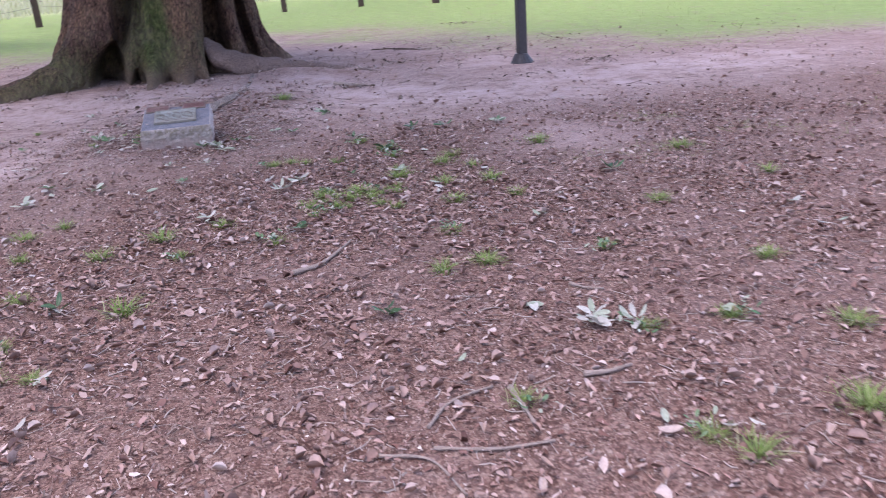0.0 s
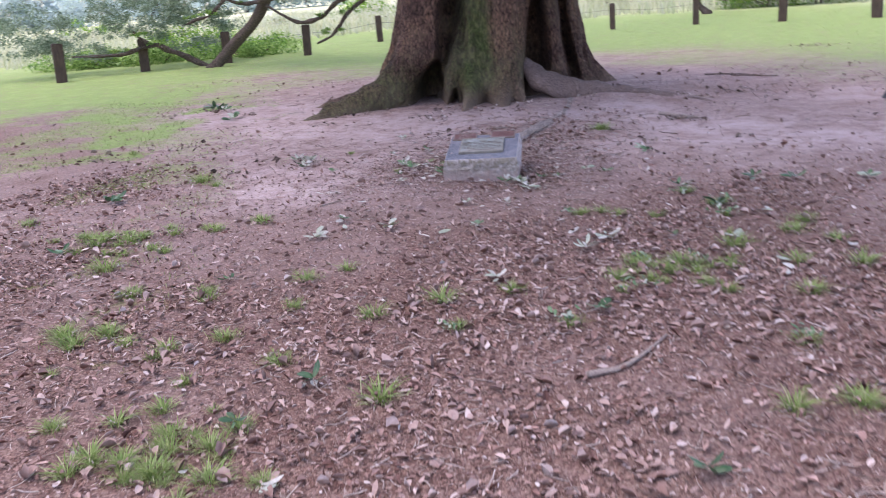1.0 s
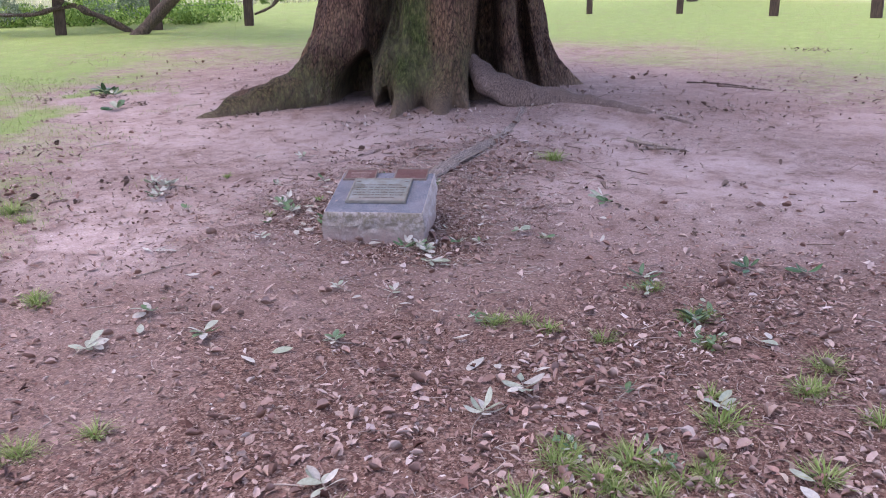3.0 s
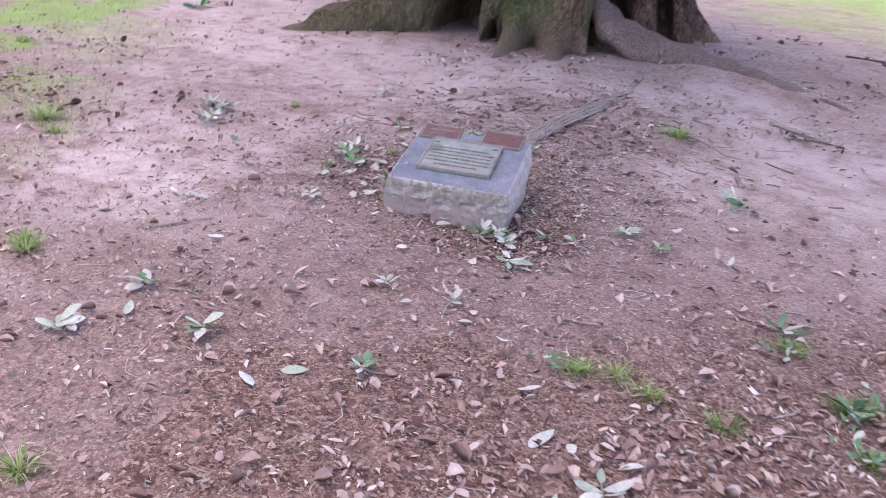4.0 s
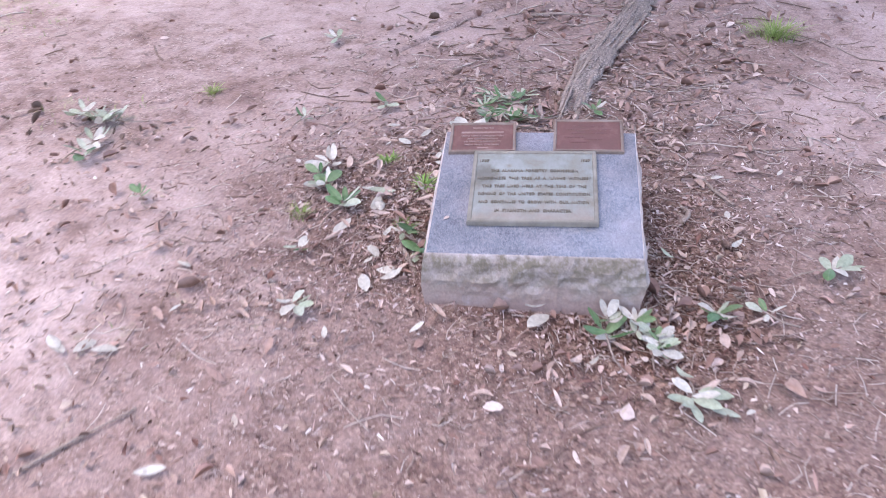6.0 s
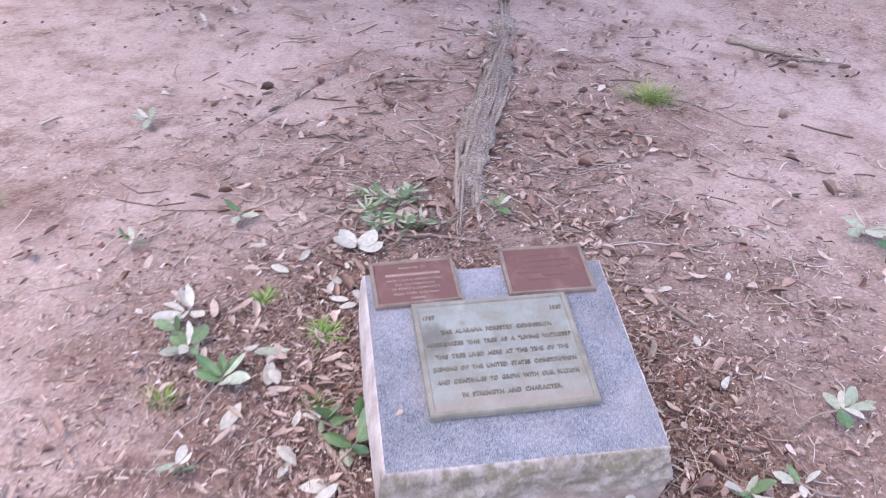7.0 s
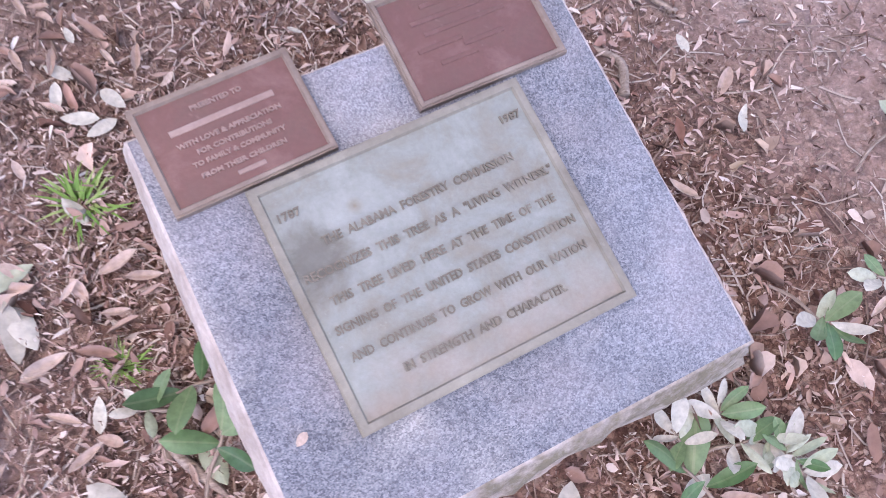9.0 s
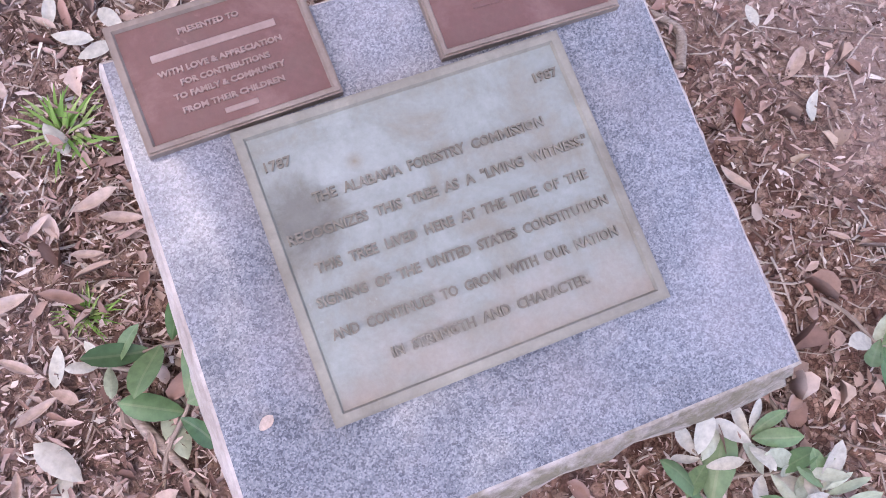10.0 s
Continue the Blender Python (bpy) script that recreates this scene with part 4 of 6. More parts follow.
# place, then height, width and lean of each post
POSTS = [(-14.1, 14.3, 0.80, 0.235, 4), (-13.2, 15.85, 0.70, 0.225, 4), (-11.85, 17.1, 0.70, 0.22, 1), (-10.43, 18.3, 0.70, 0.20, 1), (-10.2, 21.7, 0.68, 0.18, 0), (-4.2, 23.35, 0.66, 0.15, 0), (-2.12, 23.5, 0.69, 0.155, 0), (-0.06, 22.9, 0.77, 0.21, 0), (1.93, 22.6, 0.77, 0.23, -3), (4.0, 22.4, 0.75, 0.21, -6), (-6.9, 22.6, 0.68, 0.18, 0)]
for k, (x, y, h, w, lean) in enumerate(POSTS):
    ob = tagged(new("fence_post", POST), "short square weathered timber post standing in grass", "post", "posts round the tree")
    out = Vector((x - 0.2, y - 1.5, 0)).normalized()
    ob.matrix_basis = pose(x, y, gz(x, y)) @ Matrix.Rotation(radians(lean), 4, out) @ pose(0, 0, 0, random.uniform(-1, 1), 0, math.degrees(math.atan2(out.y, out.x)) + random.uniform(-9, 9)) @ Matrix.Diagonal((w / 0.22, w / 0.22, h / 0.72, 1))
POSTS = [q[:2] for q in POSTS]
order = [POSTS[i] for i in (0, 1, 2, 3, 4, 10, 5, 6, 7, 8, 9)]
wire = tagged(new("fence_wire"), "thin steel wire strung between the timber posts", "wire", kind="structure")
for (x0, y0), (x1, y1) in zip(order, order[1:]):
    part("strand", tube("strand", [(x0, y0, 0.50 + gz(x0, y0), 0.004), ((x0 + x1) / 2, (y0 + y1) / 2, 0.45 + gz((x0 + x1) / 2, (y0 + y1) / 2), 0.004), (x1, y1, 0.50 + gz(x1, y1), 0.004)], M_WIRE, 5, 4), wire)


def build_pole():
    pole = tagged(new("pole"), "dark painted square steel pole set in bare earth", "pole")
    pole.matrix_basis = pose(1.28, 10.65, gz(1.28, 10.65), 0, 0, 20)
    bm = bmesh.new()
    bmesh.ops.create_cube(bm, size=1.0)
    bmesh.ops.scale(bm, vec=(0.11, 0.11, 3.1), verts=bm.verts)
    bmesh.ops.translate(bm, vec=(0, 0, 1.5), verts=bm.verts)
    bmesh.ops.bevel(bm, geom=list(bm.edges), offset=0.008, segments=2, affect="EDGES")
    part("shaft", from_bm("shaft", bm, M_POLE), pole)
    bm = bmesh.new()
    bmesh.ops.create_cone(bm, cap_ends=True, segments=16, radius1=0.17, radius2=0.075, depth=0.14)
    for v in bm.verts:
        v.co += Vector((noise.noise(v.co * 12), noise.noise(v.co * 12 + Vector((3, 0, 0))), 0)) * 0.03
    bmesh.ops.translate(bm, vec=(0, 0, 0.045), verts=bm.verts)
    part("footing", from_bm("footing", bm, M_POLE), pole, "low dark footing")


build_pole()


# ---- bushes and trees beyond the fence ----
def shrub(name, label, blobs, n, size, mat, seed, stems=5):
    c = np.array(blobs)
    x, y = c[:, 0].mean(), c[:, 1].mean()
    ob = tagged(new(name), label, "bush" if name != "far_tree" else "tree")
    rng = np.random.RandomState(seed)
    for k in range(stems):
        b = c[rng.randint(len(c))]
        part("stem" if name != "far_tree" else "trunk", tube("stem", [(x + rng.normal(0, 0.1), y + rng.normal(0, 0.1), -0.05, 0.035 * size / 0.1), ((x + b[0]) / 2, (y + b[1]) / 2, b[2] * 0.5, 0.025 * size / 0.1), (b[0], b[1], b[2], 0.01)], M_LIMB, 6, 4, 0.2, 4, k), ob)
    part("leaves", leaf_cloud("leaves", blobs, n, size, mat, seed), ob)
    return ob


shrub("bush", "bright green leafy bush behind the fence posts", [(-15.2, 19.4, 0.45, 0.9, 0.7, 0.5), (-14.3, 20.0, 0.5, 0.8, 0.7, 0.45), (-13.3, 20.4, 0.3, 1.0, 0.7, 0.3)], 6000, 0.075, M_FOL_LIME, 31)
shrub("bush", "bright green leafy bush in sunlight beyond the fence", [(-1.5, 30.0, 0.5, 0.7, 0.6, 0.5), (-0.6, 30.1, 1.0, 0.9, 0.8, 0.9), (0.1, 30.0, 0.7, 0.8, 0.7, 0.7)], 9500, 0.085, M_FOL_LIME, 32)
shrub("bush", "dull green bush with drooping fronds", [(0.9, 30.0, 1.2, 0.9, 0.8, 0.8), (1.5, 30.0, 0.8, 0.7, 0.7, 0.7), (0.6, 30.6, 2.0, 1.2, 0.9, 0.7)], 8000, 0.09, M_FOL_DEEP, 33)
for k, (x, y) in enumerate(((-17.0, 17.2), (-15.2, 17.8), (-12.8, 18.6))):
    shrub("bush", "low dark green undergrowth beneath the drooping limb", [(x, y, 0.25, 1.1, 0.7, 0.28), (x + 0.9, y + 0.3, 0.3, 0.9, 0.7, 0.3)], 3600, 0.075, M_FOL_DEEP, 34 + k, 3)
for k in range(38):
    a = radians(random.uniform(48, 165))
    d = random.uniform(21, 46)
    x, y, r = TREE[0] + d * math.cos(a), TREE[1] + d * math.sin(a), random.uniform(0.8, 1.9)
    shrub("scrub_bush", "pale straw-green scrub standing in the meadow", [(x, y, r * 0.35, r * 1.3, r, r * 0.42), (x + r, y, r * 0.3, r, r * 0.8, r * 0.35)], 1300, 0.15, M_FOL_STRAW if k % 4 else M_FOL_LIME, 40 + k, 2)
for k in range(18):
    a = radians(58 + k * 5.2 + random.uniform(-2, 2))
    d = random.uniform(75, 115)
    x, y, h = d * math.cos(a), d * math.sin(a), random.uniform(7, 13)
    shrub("far_tree", "tree at the far side of the meadow, haze put into its blue-green leaf colour", [(x, y, h * 0.45, h * 0.5, h * 0.45, h * 0.42), (x + h * 0.4, y, h * 0.2, h * 0.5, h * 0.4, h * 0.2)], 9000, 0.36, M_FOL_FAR, 80 + k, 1)


# ---- the memorial stone ----
SW, SD, H0, H1 = 0.560, 0.505, 0.174, 0.268
SLOPE = math.atan2(H1 - H0, SD)


def build_stone():
    """Block with pitched rough sides and a polished sloping top; x along the front, y to the back."""
    bm = bmesh.new()
    n, layers = 36, 14
    ring = [(SW * i / n, 0.0) for i in range(n)] + [(SW, SD * i / n) for i in range(n)] + [(SW - SW * i / n, SD) for i in range(n)] + [(0.0, SD - SD * i / n) for i in range(n)]
    rows = []
    for q in range(layers + 1):
        f = q / layers
        row = []
        for x, y in ring:
            top = H0 + (H1 - H0) * y / SD
            z = -0.09 + (top + 0.09) * f
            out = Vector((x - SW / 2, y - SD / 2, 0))
            out = Vector((out.x / SW, out.y / SD, 0)).normalized()
            amp = math.sin(math.pi * min(1.0, (1 - f) * 1.6 + 0.06)) if f < 1 else 0.0
            p = Vector((x * 7, y * 7, z * 17))
            side = min(1.0, 0.25 + x / 0.06)
            d = amp * (0.012 + side * (0.014 * noise.noise(p) + 0.010 * noise.noise(p * 2.7) + 0.005 * noise.noise(p * 7))) + (1 - side) * 0.03 * (1 - f) + 0.0025 * noise.noise(Vector((x * 60, y * 60, 3)))
            if f < 0.4:
                d += 0.012 * (0.4 - f)
            row.append(bm.verts.new((x + out.x * d, y + out.y * d, z + (0.0015 * noise.noise(p * 5) if f == 1 else 0))))
        rows.append(row)
    m = len(ring)
    for a, b in zip(rows, rows[1:]):
        for k in range(m):
            bm.faces.new((a[k], a[(k + 1) % m], b[(k + 1) % m], b[k])).material_index = 1
    inset = []
    for x, y in ring:
        u, v = SW / 2 + (x - SW / 2) * 0.988, SD / 2 + (y - SD / 2) * 0.988
        inset.append(bm.verts.new((u, v, H0 + (H1 - H0) * v / SD + 0.002)))
    for k in range(m):
        bm.faces.new((rows[-1][k], rows[-1][(k + 1) % m], inset[(k + 1) % m], inset[k])).material_index = 1
    bm.faces.new(inset).material_index = 0
    return from_bm("block", bm, [M_GRANITE, M_STONE])


def plaque_mesh(name, w, d, t, rim, field, edge):
    """A cast plate with a raised rim round a recessed field: two meshes, rim and field."""
    bm = bmesh.new()
    out = [(0, 0), (w, 0), (w, d), (0, d)]
    ins = [(rim, rim), (w - rim, rim), (w - rim, d - rim), (rim, d - rim)]
    lo = [bm.verts.new((x, y, 0)) for x, y in out]
    hi = [bm.verts.new((x, y, t)) for x, y in out]
    it = [bm.verts.new((x, y, t)) for x, y in ins]
    ib = [bm.verts.new((x + (0.002 if x < w / 2 else -0.002), y + (0.002 if y < d / 2 else -0.002), t - 0.004)) for x, y in ins]
    for k in range(4):
        j = (k + 1) % 4
        bm.faces.new((lo[k], lo[j], hi[j], hi[k]))
        bm.faces.new((hi[k], hi[j], it[j], it[k]))
        bm.faces.new((it[k], it[j], ib[j], ib[k]))
    bmesh.ops.bevel(bm, geom=[e for e in bm.edges if all(v in hi for v in e.verts)], offset=0.0022, segments=2, affect="EDGES")
    r = from_bm("rim", bm, edge)
    bm = bmesh.new()
    q = [bm.verts.new((x, y, t - 0.0042)) for x, y in ((rim - 0.001, rim - 0.001), (w - rim + 0.001, rim - 0.001), (w - rim + 0.001, d - rim + 0.001), (rim - 0.001, d - rim + 0.001))]
    bm.faces.new(q)
    return r, from_bm("plate", bm, field)


def lettering(text, size, width, mat):
    """One raised line of capitals, centred at the origin, fitted to a width."""
    cu = bpy.data.curves.new("line", "FONT")
    cu.body, cu.size, cu.align_x, cu.align_y, cu.extrude, cu.offset = text, size, "CENTER", "CENTER", 0.0014, 0.0003
    cu.resolution_u = 2
    tmp = new("tmp", cu)
    bpy.context.view_layer.update()
    me = bpy.data.meshes.new_from_object(tmp.evaluated_get(bpy.context.evaluated_depsgraph_get()))
    bpy.data.objects.remove(tmp)
    co = np.zeros(len(me.vertices) * 3, np.float32)
    me.vertices.foreach_get("co", co)
    co = co.reshape(-1, 3)
    co[:, 0] *= width / max(1e-6, np.ptp(co[:, 0]))
    me.vertices.foreach_set("co", co.ravel())
    me.materials.clear()
    me.materials.append(mat)
    return me


def bar_mesh(w, h, mat):
    bm = bmesh.new()
    bmesh.ops.create_cube(bm, size=1.0)
    bmesh.ops.scale(bm, vec=(w, h, 0.0014), verts=bm.verts)
    bmesh.ops.bevel(bm, geom=list(bm.edges), offset=0.0006, segments=1, affect="EDGES")
    return from_bm("bar", bm, mat)


stone = tagged(new("memorial_stone"), "low grey granite marker with three bronze plaques set in earth", "memorial stone")
stone.matrix_basis = pose(STONE[0], STONE[1], 0.0, 0, 0, STONE_YAW)
part("block", build_stone(), stone, "polished sloping granite top over rough chipped sides")


def on_top(u, v, lift=0.0):
    return Matrix.Translation((u, v, H0 + (H1 - H0) * v / SD + lift)) @ Matrix.Rotation(SLOPE, 4, "X")


main = part("plaque", None, stone, "grey-green patinated bronze plaque with raised words", on_top(0.1005, 0.1015, 0.005) @ Matrix.Rotation(radians(0.8), 4, "Z"))
MW, MD, MT = 0.347, 0.296, 0.017
# dark block added below the plate to deepen the shade along its edge
bm = bmesh.new()
bmesh.ops.create_cube(bm, size=1.0)
bmesh.ops.scale(bm, vec=(MW - 0.012, MD - 0.012, 0.008), verts=bm.verts)
part("shade_block", from_bm("shade_block", bm, M_POLE), main, "added dark block that fills the shade gap under the plaque", Matrix.Translation((MW / 2, MD / 2, -0.0035)))
rim, field = plaque_mesh("plaque", MW, MD, MT, 0.010, M_PATINA, M_RIM)
part("rim", rim, main, "brown worn raised rim")
part("plate", field, main)
for text, x, y, s, w in (("1787", 0.032, 0.2546, 0.0135, 0.027), ("1987", 0.322, 0.2565, 0.0135, 0.027),
                         ("THE  ALABAMA  FORESTRY  COMMISSION", 0.178, 0.2115, 0.0145, 0.248),
                         ("RECOGNIZES  THIS  TREE  AS  A  \"LIVING  WITNESS.\"", 0.177, 0.179, 0.0145, 0.320),
                         ("THIS  TREE  LIVED  HERE  AT  THE  TIME  OF  THE", 0.178, 0.1455, 0.0145, 0.291),
                         ("SIGNING  OF  THE  UNITED  STATES  CONSTITUTION", 0.178, 0.1135, 0.0145, 0.310),
                         ("AND  CONTINUES  TO  GROW  WITH  OUR  NATION", 0.178, 0.0805, 0.0145, 0.304),
                         ("IN  STRENGTH  AND  CHARACTER.", 0.178, 0.046, 0.0145, 0.210)):
    part("lettering", lettering(text, s, w * 0.98, M_WORDS), main, "", Matrix.Translation((x * 0.98, y * 0.99, MT - 0.003)))
for u, v, turn, w, d, lines in ((0.0185, 0.3965, 2.0, 0.196, 0.138, (("PRESENTED TO", 0.097, 0.112, 0.008, 0.062), (None, 0.096, 0.0925, 0.008, 0.126), ("WITH LOVE & APPRECIATION", 0.097, 0.0743, 0.008, 0.125), ("FOR CONTRIBUTIONS", 0.097, 0.0610, 0.008, 0.09), ("TO FAMILY & COMMUNITY", 0.097, 0.0480, 0.008, 0.112), ("FROM THEIR CHILDREN", 0.096, 0.0330, 0.008, 0.102), (None, 0.099, 0.0200, 0.006, 0.034))),
                       (0.3215, 0.4065, -0.1, 0.202, 0.150, ((None, 0.102, 0.122, 0.006, 0.09), (None, 0.102, 0.104, 0.006, 0.13), (None, 0.102, 0.086, 0.006, 0.11), (None, 0.06, 0.068, 0.006, 0.06), (None, 0.115, 0.058, 0.006, 0.055), (None, 0.075, 0.045, 0.006, 0.05)))):
    small = part("plaque", None, stone, "small red-brown bronze plaque with worn raised lines", on_top(u, v, 0.002) @ Matrix.Rotation(radians(turn), 4, "Z"))
    rim, field = plaque_mesh("plaque", w, d, 0.012, 0.007, M_RED, M_EDGE)
    part("rim", rim, small, "brown worn raised rim")
    part("plate", field, small)
    for text, x, y, s, ww in lines:
        if text:
            part("lettering", lettering(text, s, ww, M_WORDS2), small, "", Matrix.Translation((x, y, 0.0085)))
        else:
            part("bar", bar_mesh(ww, s, M_WORDS2 if u < 0.1 else M_RED), small, "", Matrix.Translation((x, y, 0.0085)))


# ---- leaf litter, twigs and lawn ----
def in_stone(x, y, pad=0.0):
    c, s = math.cos(radians(STONE_YAW)), math.sin(radians(STONE_YAW))
    dx, dy = x - STONE[0], y - STONE[1]
    u, v = dx * c + dy * s, -dx * s + dy * c
    return (u > -pad) & (u < SW + pad) & (v > -pad) & (v < SD + pad)


def scatter(rng, n, x0, x1, y0, y1, keep):
    x, y = rng.uniform(x0, x1, n), rng.uniform(y0, y1, n)
    ok = (rng.uniform(0, 1, n) < keep(x, y)) & ~in_stone(x, y, 0.012) & (np.hypot(x - TREE[0], y - TREE[1]) > 1.2)
    return x[ok], y[ok]


def lay_chips(name, label, n, box, keep, lo, hi, ratio, tilt, mat, seed, lift=0.004, thick=0.011):
    rng = np.random.RandomState(seed)
    x, y = scatter(rng, n, *box, keep)
    k = len(x)
    P = np.stack([x, y, height(x, y) + lift + thick * rng.uniform(0, 1, k)], 1)
    ex, ey, ez = frames(rng, k, tilt)
    L = lo + (hi - lo) * rng.uniform(0, 1, k) ** 2.8
    W, bend = L * rng.uniform(ratio * 0.35, ratio * 1.3, k), rng.uniform(-0.3, 1.1, k)
    me = leaves(name, P, ex, ey, ez, L, W, bend, mat) if mat in (M_DEADLEAF, M_PILE) else quads(name, P, ex, ey, ez, L, W, bend, mat, 0.19 if mat in (M_CHIPS, M_LITTER, M_SHREDS) else 0.07)
    return tagged(new(name, me), label, "leaf litter", kind="stuff")


lay_chips("leaf_litter", "small brown broken leaves lying over the earth", 125000, (-6.5, 4.6, 1.5, 9.0), lambda x, y: (litter_at(x, y) * (1 - 0.8 * trodden(x, y))) ** 1.5 * (1 - 0.85 * bump_at(x, y, -2.1, 7.3, 0.9, 0.8)) * np.clip(np.minimum(x + 6.5, 4.6 - x) / 1.8, 0, 1) * np.clip((y - 0.6) / 3.6, 0.45, 1), 0.008, 0.044, 0.46, 0.30, M_LITTER, 51)
lay_chips("leaf_litter", "fine brown leaf chips thick round the stone", 210000, (-3.1, -1.1, 6.3, 8.3), lambda x, y: np.clip((1 - 0.8 * bump_at(x, y, -2.72, 7.85, 0.36, 0.26)) * 0.85 * bump_at(x, y, -2.2, 7.3, 0.5, 0.48) * (1 - 0.6 * bump_at(x, y, -1.9, 6.4, 0.7, 0.4)) * (0.65 + 0.9 * fbm(x, y, 0.28, 77)), 0.03, 1), 0.004, 0.017, 0.34, 0.45, M_CHIPS, 52, 0.002, 0.012)
lay_chips("leaf_litter", "shredded pinkish bark and leaf mulch round the stone", 170000, (-3.4, -0.8, 6.1, 8.6), lambda x, y: np.clip(np.maximum(bump_at(x, y, -2.2, 7.25, 0.68, 0.66) * (1 - 0.8 * bump_at(x, y, -2.72, 7.85, 0.36, 0.26)), 0.26 * bump_at(x, y, -1.45, 7.6, 0.55, 0.7)) * (0.75 + 0.8 * fbm(x, y, 0.22, 78)), 0.02, 1), 0.005, 0.026, 0.28, 0.32, M_SHREDS, 66, 0.004, 0.014)
lay_chips("fallen_leaves", "curled pinkish leaves on the mulch round the stone", 700, (-3.3, -0.9, 6.2, 8.5), lambda x, y: np.clip(bump_at(x, y, -2.55, 7.3, 0.6, 0.8) * (0.6 + 0.8 * fbm(x, y, 0.3, 79)), 0.02, 1), 0.025, 0.065, 0.42, 0.28, M_DEADLEAF, 67, 0.014, 0.012)
lay_chips("fallen_leaves", "dry tan and pale leaves scattered on the earth", 6500, (-8.5, 5.0, 1.2, 14.0), lambda x, y: 0.10 + 0.6 * (litter_at(x, y) * (1 - 0.7 * trodden(x, y))) ** 1.5, 0.030, 0.065, 0.55, 0.25, M_DEADLEAF, 53, 0.010)
lay_chips("fallen_leaves", "curled pinkish tan leaves lying thick on the litter", 36000, (-6.0, 4.6, 1.5, 7.2), lambda x, y: np.clip(litter_at(x, y) ** 2 * (0.75 + 0.7 * fbm(x, y, 0.5, 94)), 0.03, 1) * np.clip((y - 0.8) / 3.4, 0.4, 1), 0.020, 0.060, 0.62, 0.3, M_DEADLEAF, 57, 0.010)
lay_chips("fallen_leaves", "small pale leaf bits trodden into brown soil", 10000, (-4.2, 0.6, 4.0, 7.4), lambda x, y: np.clip(0.3 + 0.5 * fbm(x, y, 0.4, 96), 0.04, 1), 0.010, 0.04, 0.5, 0.4, M_BITS, 58, 0.006)

lay_chips("dark_litter", "dark curled leaves and bark bits on bare earth", 9000, (-10, 6, 6.8, 15.0), lambda x, y: np.clip(4 * (fbm(x, y, 0.45, 91) - 0.55), 0.004, 1) * (grass_at(x, y) < 0.5), 0.014, 0.07, 0.35, 0.35, M_DARKBITS, 54, 0.006)
# small drifts of old leaves: x, y, reach
PILES = ((-0.54, 12.88, 0.15), (-0.2, 12.75, 0.12), (-1.39, 13.4, 0.14), (-0.79, 7.89, 0.09), (-0.25, 7.5, 0.10), (-0.71, 9.5, 0.20), (-0.26, 11.22, 0.14), (-0.04, 8.64, 0.07), (-7.15, 10.53, 0.22), (-6.39, 10.16, 0.16), (-3.89, 7.38, 0.18),
         (-7.72, 10.07, 0.15), (-4.75, 9.31, 0.14), (-4.29, 7.38, 0.14), (0.6, 16.45, 0.25), (-0.91, 8.31, 0.09), (0.39, 11.12, 0.16), (-4.85, 9.86, 0.18), (-4.39, 6.92, 0.16), (-5.6, 8.1, 0.25), (-6.4, 7.4, 0.25), (-5.2, 6.3, 0.2), (1.3, 9.6, 0.2), (2.2, 10.4, 0.25),
         # drifts added to imitate the dark shaded edge of a half buried root
         (-3.17, 8.29, 0.07), (-3.12, 8.36, 0.07), (-3.04, 8.44, 0.07), (-3.00, 8.54, 0.07), (-2.96, 8.65, 0.07), (-2.90, 8.76, 0.07))


def near_pile(x, y):
    v = 0 * x
    for px, py, r in PILES:
        v = np.maximum(v, bump_at(x, y, px, py, 1.5 * r, 0.8 * r))
    return v


lay_chips("dark_litter", "drifts of old dark leaves, some put for a root's shaded edge", 170000, (-8.4, 2.8, 6.4, 16.9), lambda x, y: 0.30 * near_pile(x, y) ** 1.5, 0.02, 0.075, 0.45, 0.4, M_PILE, 68, 0.004, 0.03)
lay_chips("fallen_leaves", "pale dry leaves strewn thinly over trodden earth", 5200, (-6.8, 3.2, 3.4, 8.2), lambda x, y: np.clip(0.18 + 0.5 * fbm(x, y, 0.6, 85), 0.02, 1) * (1 - 0.8 * bump_at(x, y, -2.1, 7.1, 0.9, 0.8)), 0.03, 0.075, 0.42, 0.22, M_DEADLEAF, 69, 0.012)
lay_chips("leaf_litter", "scattered brown leaf bits on bare earth", 60000, (-10, 6, 5.0, 14.0), lambda x, y: np.clip(0.3 + 0.5 * fbm(x, y, 0.8, 92), 0.03, 1), 0.008, 0.032, 0.5, 0.35, M_BITS, 55)

lay_chips("fallen_leaves", "curled tan leaves and bark bits along the weathered root", 6500, (-3.3, -0.9, 7.5, 10.6), lambda x, y: np.clip(bump_at(x, y, -2.0, 8.4, 0.75, 1.3) * (0.55 + 1.0 * fbm(x, y, 0.3, 97)), 0.02, 1), 0.014, 0.060, 0.5, 0.45, M_DEADLEAF, 59, 0.006)
lay_chips("dark_litter", "dead leaves and bark gathered at the foot of the oak", 6000, (-6.5, 0.6, 9.2, 12.2), lambda x, y: np.clip((np.exp(-((np.hypot(x - TREE[0], y - TREE[1]) - 1.9) / 0.55) ** 2) + 0.8 * bump_at(x, y, -1.0, 10.9, 1.0, 0.6)) * (0.4 + 1.2 * fbm(x, y, 0.4, 98)), 0.02, 1), 0.016, 0.065, 0.5, 0.4, M_DARKBITS, 60, 0.006)
